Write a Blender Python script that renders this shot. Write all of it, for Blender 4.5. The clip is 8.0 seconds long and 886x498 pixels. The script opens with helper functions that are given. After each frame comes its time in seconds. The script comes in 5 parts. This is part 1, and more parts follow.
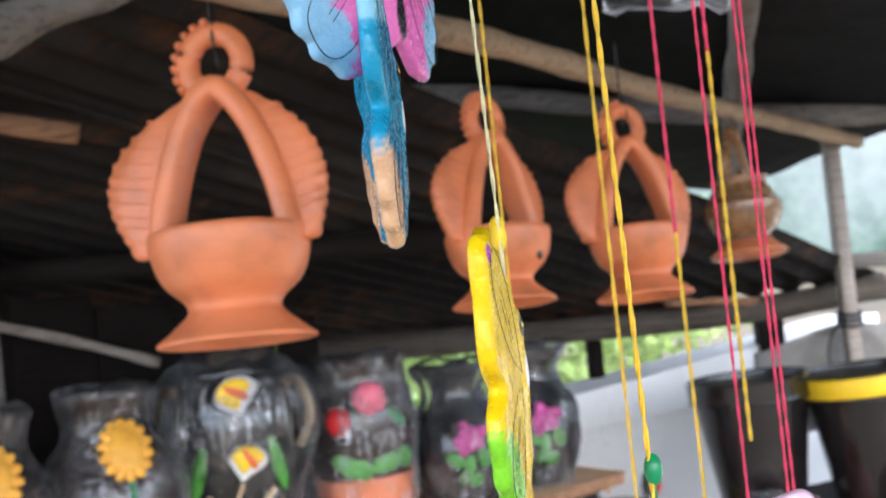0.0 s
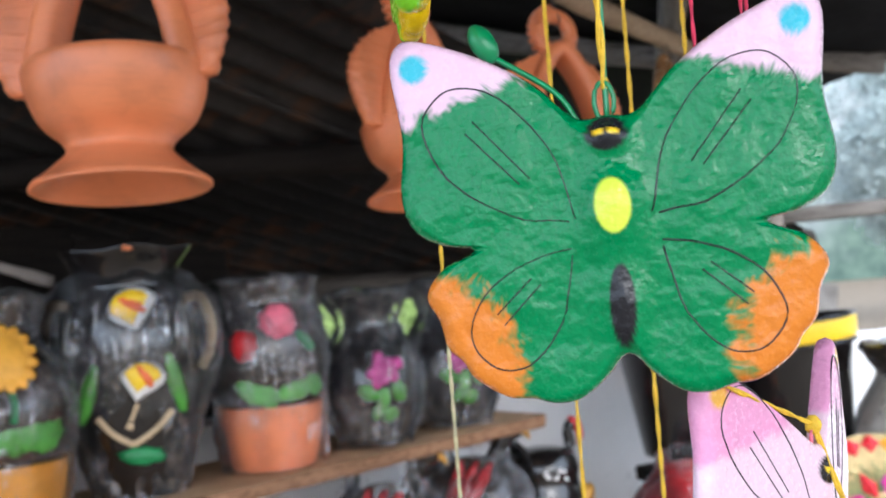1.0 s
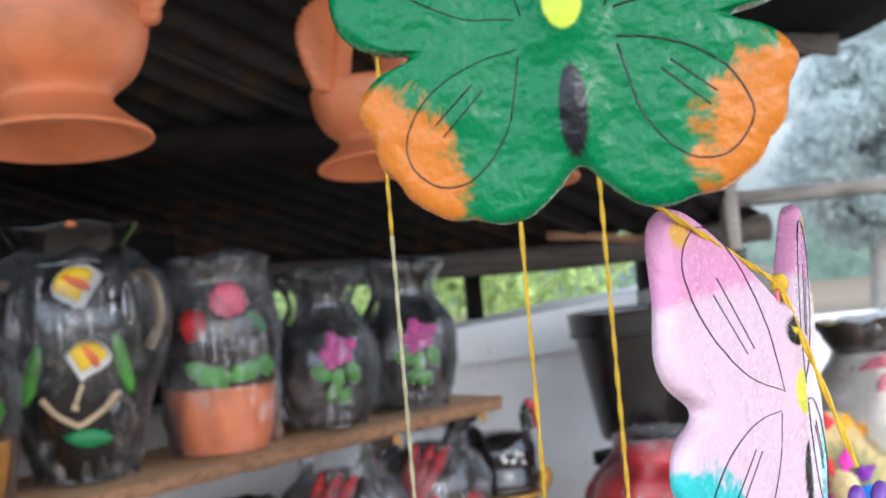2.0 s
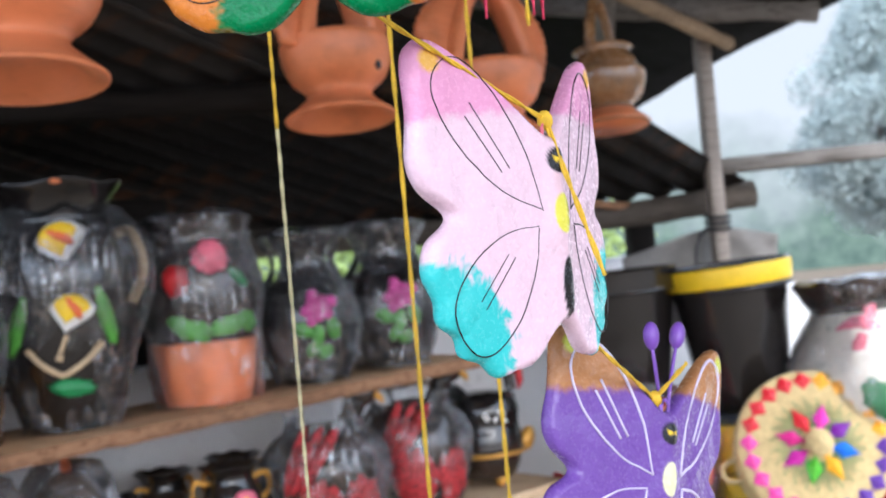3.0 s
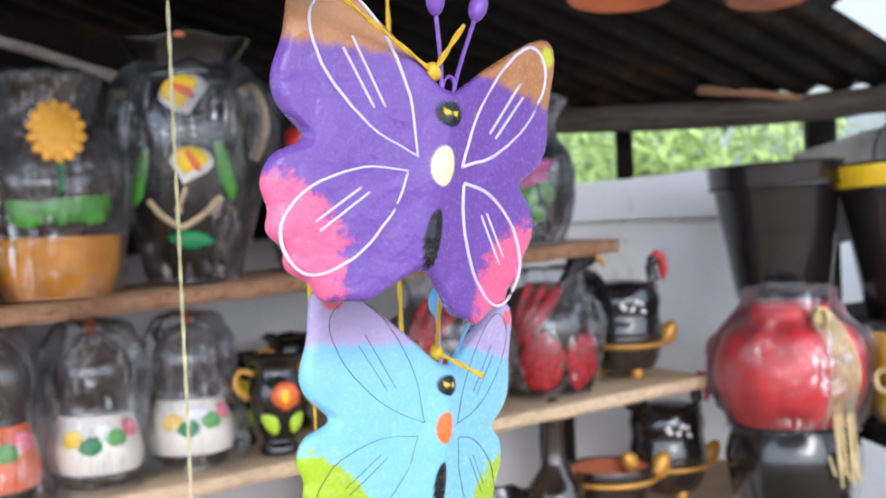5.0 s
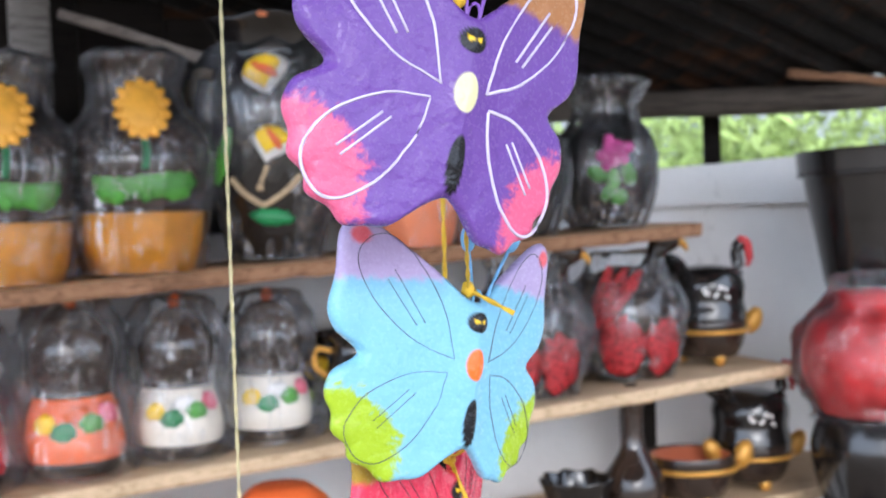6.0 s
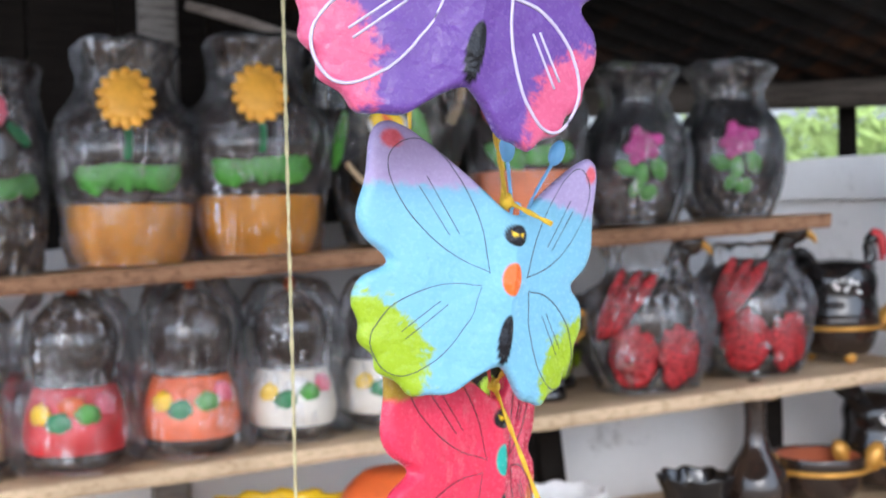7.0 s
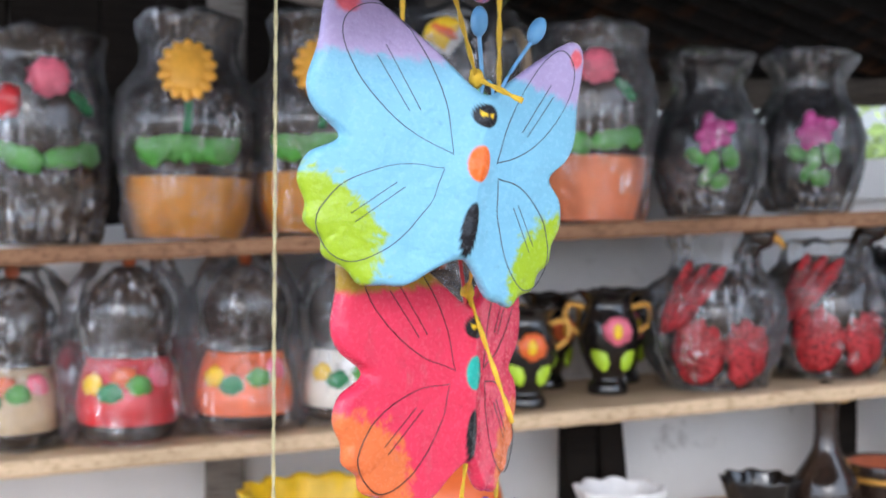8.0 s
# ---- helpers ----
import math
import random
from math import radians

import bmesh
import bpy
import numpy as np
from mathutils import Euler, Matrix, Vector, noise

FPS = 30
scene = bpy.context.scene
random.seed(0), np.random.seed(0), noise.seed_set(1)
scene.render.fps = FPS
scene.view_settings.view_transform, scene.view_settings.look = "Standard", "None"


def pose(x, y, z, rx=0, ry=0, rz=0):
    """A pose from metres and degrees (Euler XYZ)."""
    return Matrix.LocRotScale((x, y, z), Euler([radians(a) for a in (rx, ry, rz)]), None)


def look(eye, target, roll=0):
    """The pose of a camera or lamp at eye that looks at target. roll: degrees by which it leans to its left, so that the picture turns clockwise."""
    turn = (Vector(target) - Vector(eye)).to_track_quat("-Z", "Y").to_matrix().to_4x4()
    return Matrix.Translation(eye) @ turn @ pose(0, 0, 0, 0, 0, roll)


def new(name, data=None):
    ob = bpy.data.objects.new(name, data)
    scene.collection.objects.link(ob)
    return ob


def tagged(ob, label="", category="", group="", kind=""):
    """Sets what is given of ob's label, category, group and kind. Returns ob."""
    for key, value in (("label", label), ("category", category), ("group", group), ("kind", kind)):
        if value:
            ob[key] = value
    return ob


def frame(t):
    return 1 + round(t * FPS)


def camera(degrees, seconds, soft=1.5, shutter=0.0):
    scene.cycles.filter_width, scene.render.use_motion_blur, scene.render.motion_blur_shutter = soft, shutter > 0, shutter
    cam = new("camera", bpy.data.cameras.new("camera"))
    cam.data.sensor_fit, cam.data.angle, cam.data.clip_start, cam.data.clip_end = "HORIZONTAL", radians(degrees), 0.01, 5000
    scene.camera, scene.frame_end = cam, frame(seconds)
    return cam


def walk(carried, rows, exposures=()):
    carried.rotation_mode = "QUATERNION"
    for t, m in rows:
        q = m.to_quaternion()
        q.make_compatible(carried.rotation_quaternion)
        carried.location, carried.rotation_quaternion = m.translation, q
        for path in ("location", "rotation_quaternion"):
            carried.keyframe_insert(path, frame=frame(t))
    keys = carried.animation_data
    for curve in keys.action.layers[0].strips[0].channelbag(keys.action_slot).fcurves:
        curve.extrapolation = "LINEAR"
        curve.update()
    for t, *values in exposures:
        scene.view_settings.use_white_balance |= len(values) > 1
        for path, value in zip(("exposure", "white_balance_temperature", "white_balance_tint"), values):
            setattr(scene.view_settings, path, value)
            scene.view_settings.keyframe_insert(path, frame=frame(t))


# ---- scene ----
cam = camera(41.1, 8.0, soft=1.7)
cam.data.dof.use_dof = True
cam.data.dof.focus_distance, cam.data.dof.aperture_fstop = 0.32, 27
PATH = [
    (0, -0.0344, -0.0183, 1.6362, 91.60, 6.01, -1.69),
    (0.4, -0.0355, 0.0386, 1.5781, 91.44, 5.46, -3.01),
    (1, -0.0298, 0.0892, 1.5024, 91.72, 4.50, -5.33),
    (1.5, -0.0352, 0.1265, 1.4812, 91.88, 4.97, -7.43),
    (3, 0.0287, 0.0677, 1.4104, 91.30, 5.02, -6.46),
    (3.5, 0.0542, 0.0509, 1.3856, 90.96, 4.62, -3.81),
    (4, 0.0793, 0.0609, 1.3522, 90.22, 4.40, -1.04),
    (4.5, 0.1422, 0.1167, 1.3306, 88.91, 3.33, 2.14),
    (6, 0.1918, 0.1250, 1.2982, 88.33, 1.86, 8.87),
    (6.5, 0.2163, 0.1300, 1.2826, 88.73, 1.92, 12.83),
    (7, 0.2211, 0.1459, 1.2641, 88.95, 1.36, 15.56),
    (7.5, 0.2386, 0.1779, 1.2352, 89.44, 0.58, 18.00),
    (8, 0.2480, 0.1896, 1.2241, 89.52, -0.37, 19.81),
]
walk(cam, [(t, pose(x, y, z, rx, ry, rz)) for t, x, y, z, rx, ry, rz in PATH], [(0, 2.12, 5950, 10), (0.5, 2.0, 5950, 10), (1.5, 1.72, 5950, 10), (3.5, 1.70, 5950, 12), (4.5, 1.80, 5950, 12), (6.5, 1.72, 5950, 12), (8, 1.55, 5950, 12)])

# ---- world and sun ----
world = bpy.data.worlds.new("overcast_sky")
scene.world = world
world.use_nodes = True
wt = world.node_tree
wt.nodes.clear()
sky = wt.nodes.new("ShaderNodeTexSky")
sky.sky_type = "NISHITA"
sky.sun_disc = False
sky.sun_elevation, sky.sun_rotation = radians(30), radians(167)
sky.air_density, sky.dust_density = 1.0, 4.0
cloud = wt.nodes.new("ShaderNodeMix")
cloud.data_type = "RGBA"
cloud.inputs[0].default_value = 0.8
cloud.inputs[7].default_value = (8.2, 9.2, 10.6, 1)
bg = wt.nodes.new("ShaderNodeBackground")
bg.inputs[1].default_value = 0.13
wout = wt.nodes.new("ShaderNodeOutputWorld")
wt.links.new(sky.outputs[0], cloud.inputs[6])
wt.links.new(cloud.outputs[2], bg.inputs[0])
wt.links.new(bg.outputs[0], wout.inputs[0])

sun_data = bpy.data.lights.new("sun", "SUN")
sun_data.energy, sun_data.angle, sun_data.color = 1.0, radians(30), (1.0, 0.97, 0.93)
sun = new("sun", sun_data)
sun.matrix_world = look((1.2, -4.0, 4.2), (0, 1.2, 1.2))

# ---- materials ----


def srgb(r, g, b):
    return tuple((c / 255 / 12.92) if c / 255 <= 0.04045 else ((c / 255 + 0.055) / 1.055) ** 2.4 for c in (r, g, b))


class Mat:
    """A small node builder round one Principled shader."""

    def __init__(self, name):
        self.m = bpy.data.materials.new(name)
        self.m.use_nodes = True
        self.t = self.m.node_tree
        self.p = self.t.nodes["Principled BSDF"]
        self.co = self.t.nodes.new("ShaderNodeTexCoord").outputs["Object"]

    def node(self, kind, **inputs):
        n = self.t.nodes.new(kind)
        for k, v in inputs.items():
            self.put(n.inputs[k.replace("_", " ")], v)
        return n

    def put(self, socket, v):
        if isinstance(v, bpy.types.NodeSocket):
            self.t.links.new(v, socket)
        else:
            socket.default_value = v

    def noise(self, scale, detail=4.0, rough=0.55, vec=None, stretch=None):
        v = vec or self.co
        if stretch:
            mp = self.t.nodes.new("ShaderNodeMapping")
            mp.inputs["Scale"].default_value = stretch
            self.t.links.new(v, mp.inputs[0])
            v = mp.outputs[0]
        return self.node("ShaderNodeTexNoise", Vector=v, Scale=scale, Detail=detail, Roughness=rough).outputs[0]

    def ramp(self, fac, stops):
        r = self.t.nodes.new("ShaderNodeValToRGB")
        e = r.color_ramp.elements
        while len(e) < len(stops):
            e.new(0.5)
        for el, (pos, col) in zip(e, stops):
            el.position, el.color = pos, (*col, 1) if len(col) == 3 else col
        self.t.links.new(fac, r.inputs[0])
        return r.outputs[0]

    def mix(self, fac, a, b, mode="MIX"):
        n = self.t.nodes.new("ShaderNodeMix")
        n.data_type, n.blend_type = "RGBA", mode
        self.put(n.inputs[0], fac)
        self.put(n.inputs[6], a if isinstance(a, bpy.types.NodeSocket) else (*a, 1))
        self.put(n.inputs[7], b if isinstance(b, bpy.types.NodeSocket) else (*b, 1))
        return n.outputs[2]

    def range(self, fac, a, b, c=0.0, d=1.0):
        n = self.t.nodes.new("ShaderNodeMapRange")
        for i, v in enumerate((fac, a, b, c, d)):
            self.put(n.inputs[i], v)
        return n.outputs[0]

    def bump(self, height, strength=0.4, dist=0.002):
        n = self.node("ShaderNodeBump", Strength=strength, Distance=dist, Height=height)
        self.t.links.new(n.outputs[0], self.p.inputs["Normal"])
        return self

    def set(self, **kw):
        for k, v in kw.items():
            self.put(self.p.inputs[k.replace("_", " ")], (*v, 1) if isinstance(v, tuple) and len(v) == 3 else v)
        return self


def varied(name, col, spread=0.25, scale=30, rough=0.6, bump=0.3, dist=0.001, coat=0.0, fine=220, metal=0.0, spec=0.5):
    """A surface with blotches and a fine grain round one base colour."""
    m = Mat(name)
    dark = tuple(c * (1 - spread) for c in col)
    light = tuple(min(1, c * (1 + spread)) for c in col)
    n1, n2 = m.noise(scale), m.noise(fine, 3)
    c = m.ramp(n1, [(0.3, dark), (0.7, light)])
    c = m.mix(m.range(n2, 0.35, 0.7, 0, 0.35), c, tuple(x * 0.7 for x in col))
    m.set(Base_Color=c, Roughness=m.range(n2, 0.3, 0.7, rough - 0.08, rough + 0.08), Coat_Weight=coat, Coat_Roughness=0.12, Metallic=metal, Specular_IOR_Level=spec)
    m.bump(n2, bump, dist)
    return m.m


def terracotta_material(name, col):
    m = Mat(name)
    n1, n2, n3 = m.noise(14), m.noise(160, 4), m.noise(40, 3, stretch=(1, 1, 9))
    c = m.ramp(n1, [(0.28, tuple(x * 0.62 for x in col)), (0.5, col), (0.8, tuple(min(1, x * 1.18) for x in col))])
    c = m.mix(m.range(n3, 0.5, 0.8, 0, 0.3), c, tuple(x * 0.62 for x in col))
    m.set(Base_Color=c, Roughness=m.range(n1, 0.3, 0.7, 0.30, 0.48))
    m.bump(n2, 0.25, 0.001)
    return m.m


def glaze_material(name, col, spread=0.5, rough=0.14):
    """Dark lead-glazed clay, brushed unevenly, with brown showing through."""
    m = Mat(name)
    n1, n2 = m.noise(18, 5), m.noise(120, 3)
    c = m.ramp(n1, [(0.3, tuple(x * (1 - spread) for x in col)), (0.75, tuple(x * (1 + spread) for x in col))])
    m.set(Base_Color=c, Roughness=m.range(n2, 0.3, 0.8, rough, rough + 0.15), Coat_Weight=0.4, Coat_Roughness=0.08)
    m.bump(n1, 0.25, 0.002)
    return m.m


def plank_material(name, light, dark, rough=0.75):
    m = Mat(name)
    grain = m.noise(9, 6, 0.65, stretch=(1.2, 14, 14))
    fine = m.noise(60, 4, 0.6, stretch=(1, 12, 12))
    blot = m.noise(6, 3)
    c = m.ramp(grain, [(0.3, dark), (0.5, light), (0.75, tuple(min(1, x * 1.12) for x in light))])
    c = m.mix(m.range(blot, 0.45, 0.75, 0, 0.45), c, tuple(x * 0.6 for x in dark))
    c = m.mix(m.range(fine, 0.5, 0.75, 0, 0.5), c, dark)
    m.set(Base_Color=c, Roughness=rough, Specular_IOR_Level=0.12)
    m.bump(fine, 0.5, 0.002)
    return m.m


def wrap_material():
    """Stretched cling film: a thin haze, gathered in bundles of bright fine creases."""
    m = Mat("cling_film")
    info = m.t.nodes.new("ShaderNodeObjectInfo")
    shift = m.node("ShaderNodeVectorMath")
    m.put(shift.inputs[0], m.co)
    shift.operation = "ADD"
    m.put(shift.inputs[1], m.range(info.outputs["Random"], 0, 1, 0, 9))
    base = shift.outputs[0]

    def sums(op, a, b):
        n = m.node("ShaderNodeMath")
        n.operation, n.use_clamp = op, True
        m.put(n.inputs[0], a), m.put(n.inputs[1], b)
        return n.outputs[0]

    def bundle(turn, scale, patch, lo, amount):
        """Fine creases along one slanting direction, in patches."""
        mp = m.t.nodes.new("ShaderNodeMapping")
        mp.inputs["Rotation"].default_value = [radians(a) for a in turn]
        mp.inputs["Scale"].default_value = (1, 1, 0.055)
        m.t.links.new(base, mp.inputs[0])
        lines = m.noise(scale, 4, 0.65, vec=mp.outputs[0])
        where = m.range(m.noise(patch, 3, 0.6, vec=base), 0.48, 0.66, 0, 1)
        return lines, sums("MULTIPLY", m.range(lines, lo, lo + 0.16, 0, amount), where)

    n1, c1 = bundle((0, 62, 10), 120, 15, 0.52, 0.75)
    n2, c2 = bundle((50, -38, 0), 150, 12, 0.53, 0.75)
    n3, c3 = bundle((10, 12, 40), 105, 19, 0.54, 0.65)
    haze = m.range(m.noise(16, 5, 0.65, vec=base), 0.45, 0.75, 0.0, 0.15)
    edge = m.node("ShaderNodeFresnel", IOR=1.35).outputs[0]
    cover = sums("ADD", sums("ADD", sums("ADD", sums("ADD", c1, c2), c3), haze), edge)
    clear = m.t.nodes.new("ShaderNodeBsdfTransparent")
    gloss = m.t.nodes.new("ShaderNodeBsdfGlossy")
    gloss.inputs["Roughness"].default_value = 0.14
    gloss.inputs["Color"].default_value = (0.95, 0.96, 0.98, 1)
    milk = m.t.nodes.new("ShaderNodeBsdfDiffuse")
    milk.inputs["Color"].default_value = (0.75, 0.76, 0.78, 1)
    folds = m.noise(26, 4, 0.6, vec=base)
    bump = m.node("ShaderNodeBump", Strength=1.0, Distance=0.02, Height=folds)
    for height in (n1, n2):
        nxt = m.node("ShaderNodeBump", Strength=0.8, Distance=0.005, Height=height)
        m.t.links.new(bump.outputs[0], nxt.inputs["Normal"])
        bump = nxt
    m.t.links.new(bump.outputs[0], gloss.inputs["Normal"])
    film = m.t.nodes.new("ShaderNodeMixShader")
    film.inputs[0].default_value = 0.20
    m.t.links.new(gloss.outputs[0], film.inputs[1])
    m.t.links.new(milk.outputs[0], film.inputs[2])
    out = m.t.nodes.new("ShaderNodeMixShader")
    m.t.links.new(cover, out.inputs[0])
    m.t.links.new(clear.outputs[0], out.inputs[1])
    m.t.links.new(film.outputs[0], out.inputs[2])
    m.t.links.new(out.outputs[0], m.t.nodes["Material Output"].inputs[0])
    return m.m


def painted_material():
    """Brushed glossy enamel over cast plaster; the colours come from the painted pattern."""
    m = Mat("enamel_paint")
    at = m.t.nodes.new("ShaderNodeAttribute")
    at.attribute_name = "paint"
    lumps, pits, fine = m.noise(80, 3.5, 0.48), m.noise(210, 3.5, 0.55), m.noise(700, 3)
    streak = m.noise(220, 4, 0.6, stretch=(0.5, 1, 2.5))
    c = m.mix(m.range(streak, 0.45, 0.75, 0, 0.08), at.outputs["Color"], (1, 1, 1), "SOFT_LIGHT")
    c = m.mix(m.range(pits, 0.34, 0.24, 0, 0.14), c, (0.02, 0.02, 0.02))
    m.set(Base_Color=c, Roughness=m.range(fine, 0.3, 0.7, 0.18, 0.32), Specular_IOR_Level=0.28)
    low = m.node("ShaderNodeBump", Strength=0.9, Distance=0.0028, Height=lumps)
    pit = m.node("ShaderNodeBump", Strength=0.65, Distance=0.0009, Height=pits)
    m.t.links.new(low.outputs[0], pit.inputs["Normal"])
    m.t.links.new(pit.outputs[0], m.p.inputs["Normal"])
    return m.m


def sheet_material():
    """Old corrugated iron: near-black, rusted in long patches."""
    m = Mat("corrugated_iron")
    n1, n2, n3 = m.noise(2.5, 5, 0.65), m.noise(60, 4), m.noise(5, 5, 0.7, stretch=(0.4, 3, 1))
    # base kept low to match the near-black underside
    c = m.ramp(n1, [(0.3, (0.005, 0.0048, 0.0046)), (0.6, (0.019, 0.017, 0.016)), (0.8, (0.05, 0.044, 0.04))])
    c = m.mix(m.range(n3, 0.52, 0.66, 0, 0.8), c, (0.075, 0.032, 0.014))
    m.set(Base_Color=c, Roughness=m.range(n2, 0.3, 0.7, 0.55, 0.8), Metallic=0.1, Specular_IOR_Level=0.15)
    m.bump(n2, 0.3, 0.002)
    return m.m


def wall_material():
    m = Mat("whitewashed_wall")
    n1, n2, n3 = m.noise(3, 5, 0.6), m.noise(70, 4), m.noise(9, 6, 0.75)
    c = m.ramp(n1, [(0.3, (0.68, 0.67, 0.66)), (0.7, (0.82, 0.81, 0.80))])
    c = m.mix(m.range(n3, 0.6, 0.72, 0, 0.55), c, (0.2, 0.18, 0.16))
    m.set(Base_Color=c, Roughness=0.85)
    m.bump(n2, 0.3, 0.002)
    return m.m


M_TERRA = terracotta_material("terracotta", srgb(218, 128, 82))
M_TERRA_IN = terracotta_material("terracotta_bare", srgb(176, 96, 66))
M_GLAZE = glaze_material("black_glaze", (0.011, 0.009, 0.0085))
M_BROWN = glaze_material("brown_glaze", (0.030, 0.018, 0.013), 0.6)
M_AMBER = glaze_material("amber_glaze", (0.26, 0.13, 0.055), 0.5, 0.2)
M_OCHRE = varied("ochre_paint", srgb(196, 130, 10), 0.25, 25, 0.4, 0.3)
M_CREAM = varied("cream_paint", srgb(225, 215, 200), 0.08, 20, 0.4, 0.2)
M_RED = varied("red_paint", srgb(200, 45, 50), 0.2, 30, 0.35, 0.3)
M_ORANGE = varied("orange_paint", srgb(225, 105, 50), 0.15, 30, 0.4, 0.3)
M_PINK = varied("pink_paint", srgb(225, 110, 130), 0.18, 45, 0.42, 0.3)
M_MAGENTA = varied("magenta_paint", srgb(190, 70, 140), 0.25, 60, 0.42, 0.3)
M_LEAF = varied("leaf_green_paint", srgb(82, 152, 58), 0.28, 45, 0.42, 0.3)
M_DEEPGREEN = varied("deep_green_paint", srgb(30, 125, 70), 0.25, 45, 0.42, 0.3)
M_LIME = varied("lime_paint", srgb(175, 205, 45), 0.15, 40, 0.4, 0.2)
M_YELLOW = varied("yellow_paint", srgb(238, 196, 30), 0.12, 40, 0.38, 0.2)
M_SUN = varied("sunflower_paint", srgb(232, 168, 60), 0.15, 50, 0.5, 0.3)
M_WHITE = varied("white_paint", srgb(230, 226, 222), 0.06, 40, 0.45, 0.2)
M_TAN = varied("tan_clay", srgb(190, 165, 130), 0.15, 40, 0.55, 0.3)
M_GOLD = varied("gold_paint", srgb(205, 150, 65), 0.2, 60, 0.38, 0.3, metal=0.35)
M_TURQ = varied("turquoise_paint", srgb(60, 185, 190), 0.1, 40, 0.4, 0.2)
M_VIOLET = varied("violet_paint", srgb(120, 75, 170), 0.1, 40, 0.38, 0.2)
M_SKYBLUE = varied("sky_blue_paint", srgb(110, 170, 215), 0.1, 40, 0.38, 0.2)
M_DOTS = varied("black_paint", (0.012, 0.012, 0.014), 0.2, 60, 0.3, 0.1)
M_PLANK = plank_material("sawn_board", (0.60, 0.39, 0.225), (0.33, 0.19, 0.10))
M_BARK = plank_material("barked_edge", (0.32, 0.175, 0.10), (0.13, 0.063, 0.036), 0.9)
M_PALEBOARD = plank_material("pale_board", (0.64, 0.47, 0.30), (0.40, 0.27, 0.155))
M_POLE = plank_material("peeled_pole", (0.36, 0.26, 0.17), (0.16, 0.11, 0.07))
M_POST = plank_material("grey_post", (0.32, 0.27, 0.23), (0.16, 0.13, 0.11))
# base lowered until wood under roof and shelves renders near black
M_DARKWOOD = plank_material("near_black_wood", (0.013, 0.010, 0.008), (0.005, 0.004, 0.0035), 0.85)
M_BEAM = plank_material("weathered_beam", (0.22, 0.2, 0.18), (0.07, 0.06, 0.05), 0.85)
M_LOG = plank_material("dark_log", (0.10, 0.083, 0.068), (0.035, 0.028, 0.022), 0.85)
M_SHEET = sheet_material()
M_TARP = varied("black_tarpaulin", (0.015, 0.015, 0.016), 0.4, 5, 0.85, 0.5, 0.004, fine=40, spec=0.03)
M_WALL = wall_material()
M_WRAP = wrap_material()
M_PAINT = painted_material()
M_YARN = varied("yellow_twine", srgb(222, 180, 45), 0.2, 300, 0.7, 0.6, 0.0005, fine=900)
M_CREAMYARN = varied("cream_twine", srgb(205, 196, 150), 0.2, 300, 0.7, 0.6, 0.0005, fine=900)
M_REDYARN = varied("red_twine", srgb(215, 55, 90), 0.2, 300, 0.7, 0.6, 0.0005, fine=900)
M_WIRE = varied("dark_wire", (0.05, 0.05, 0.05), 0.3, 200, 0.45, 0.2, metal=0.7)
def beaded_red():
    """Red paint stippled over with raised dots."""
    m = Mat("beaded_red_paint")
    v = m.node("ShaderNodeTexVoronoi", Vector=m.co, Scale=210.0)
    c = m.ramp(v.outputs["Distance"], [(0.0, srgb(214, 70, 72)), (0.45, srgb(178, 30, 38)), (0.8, srgb(80, 12, 16))])
    m.set(Base_Color=c, Roughness=0.4)
    h = m.range(v.outputs["Distance"], 0.0, 0.6, 1.0, 0.0)
    m.bump(h, 0.9, 0.002)
    return m.m


M_REDBEAD = beaded_red()
M_STRAW = varied("palm_straw", srgb(205, 182, 130), 0.2, 120, 0.7, 0.6, 0.001, fine=500)
M_CLOTH = varied("grey_sacking", (0.20, 0.185, 0.17), 0.3, 14, 0.9, 0.6, 0.002, fine=300)
M_ROPE = varied("black_rope", (0.02, 0.02, 0.022), 0.3, 200, 0.7, 0.5)
M_GROUND = varied("earth", (0.16, 0.12, 0.08), 0.3, 3, 0.9, 0.6, 0.01, fine=25)

# ---- builders ----


def mesh_of(bm, name, material, smooth=True):
    me = bpy.data.meshes.new(name)
    bm.normal_update()
    bm.to_mesh(me)
    bm.free()
    if smooth:
        me.shade_smooth()
    for m in material if isinstance(material, (list, tuple)) else (material,):
        me.materials.append(m)
    return me


def thing(name, m, label, category, group="", kind=""):
    ob = new(name)
    ob.empty_display_size = 0.02
    ob.matrix_world = m
    return tagged(ob, label, category, group, kind)


def part(name, bm, material, parent, label="", m=None, smooth=True):
    ob = new(name, mesh_of(bm, name, material, smooth) if isinstance(bm, bmesh.types.BMesh) else bm)
    ob.parent = parent
    if m is not None:
        ob.matrix_basis = m
    return tagged(ob, label)


def solo(name, bm, material, label, category, kind="", m=None, smooth=True, group=""):
    ob = new(name, mesh_of(bm, name, material, smooth))
    if m is not None:
        ob.matrix_world = m
    return tagged(ob, label, category, group, kind)


def joined(bm, other, m=None):
    """Moves other's geometry into bm."""
    me = bpy.data.meshes.new("piece")
    other.to_mesh(me)
    other.free()
    if m is not None:
        me.transform(m)
    bm.from_mesh(me)
    bpy.data.meshes.remove(me)
    return bm


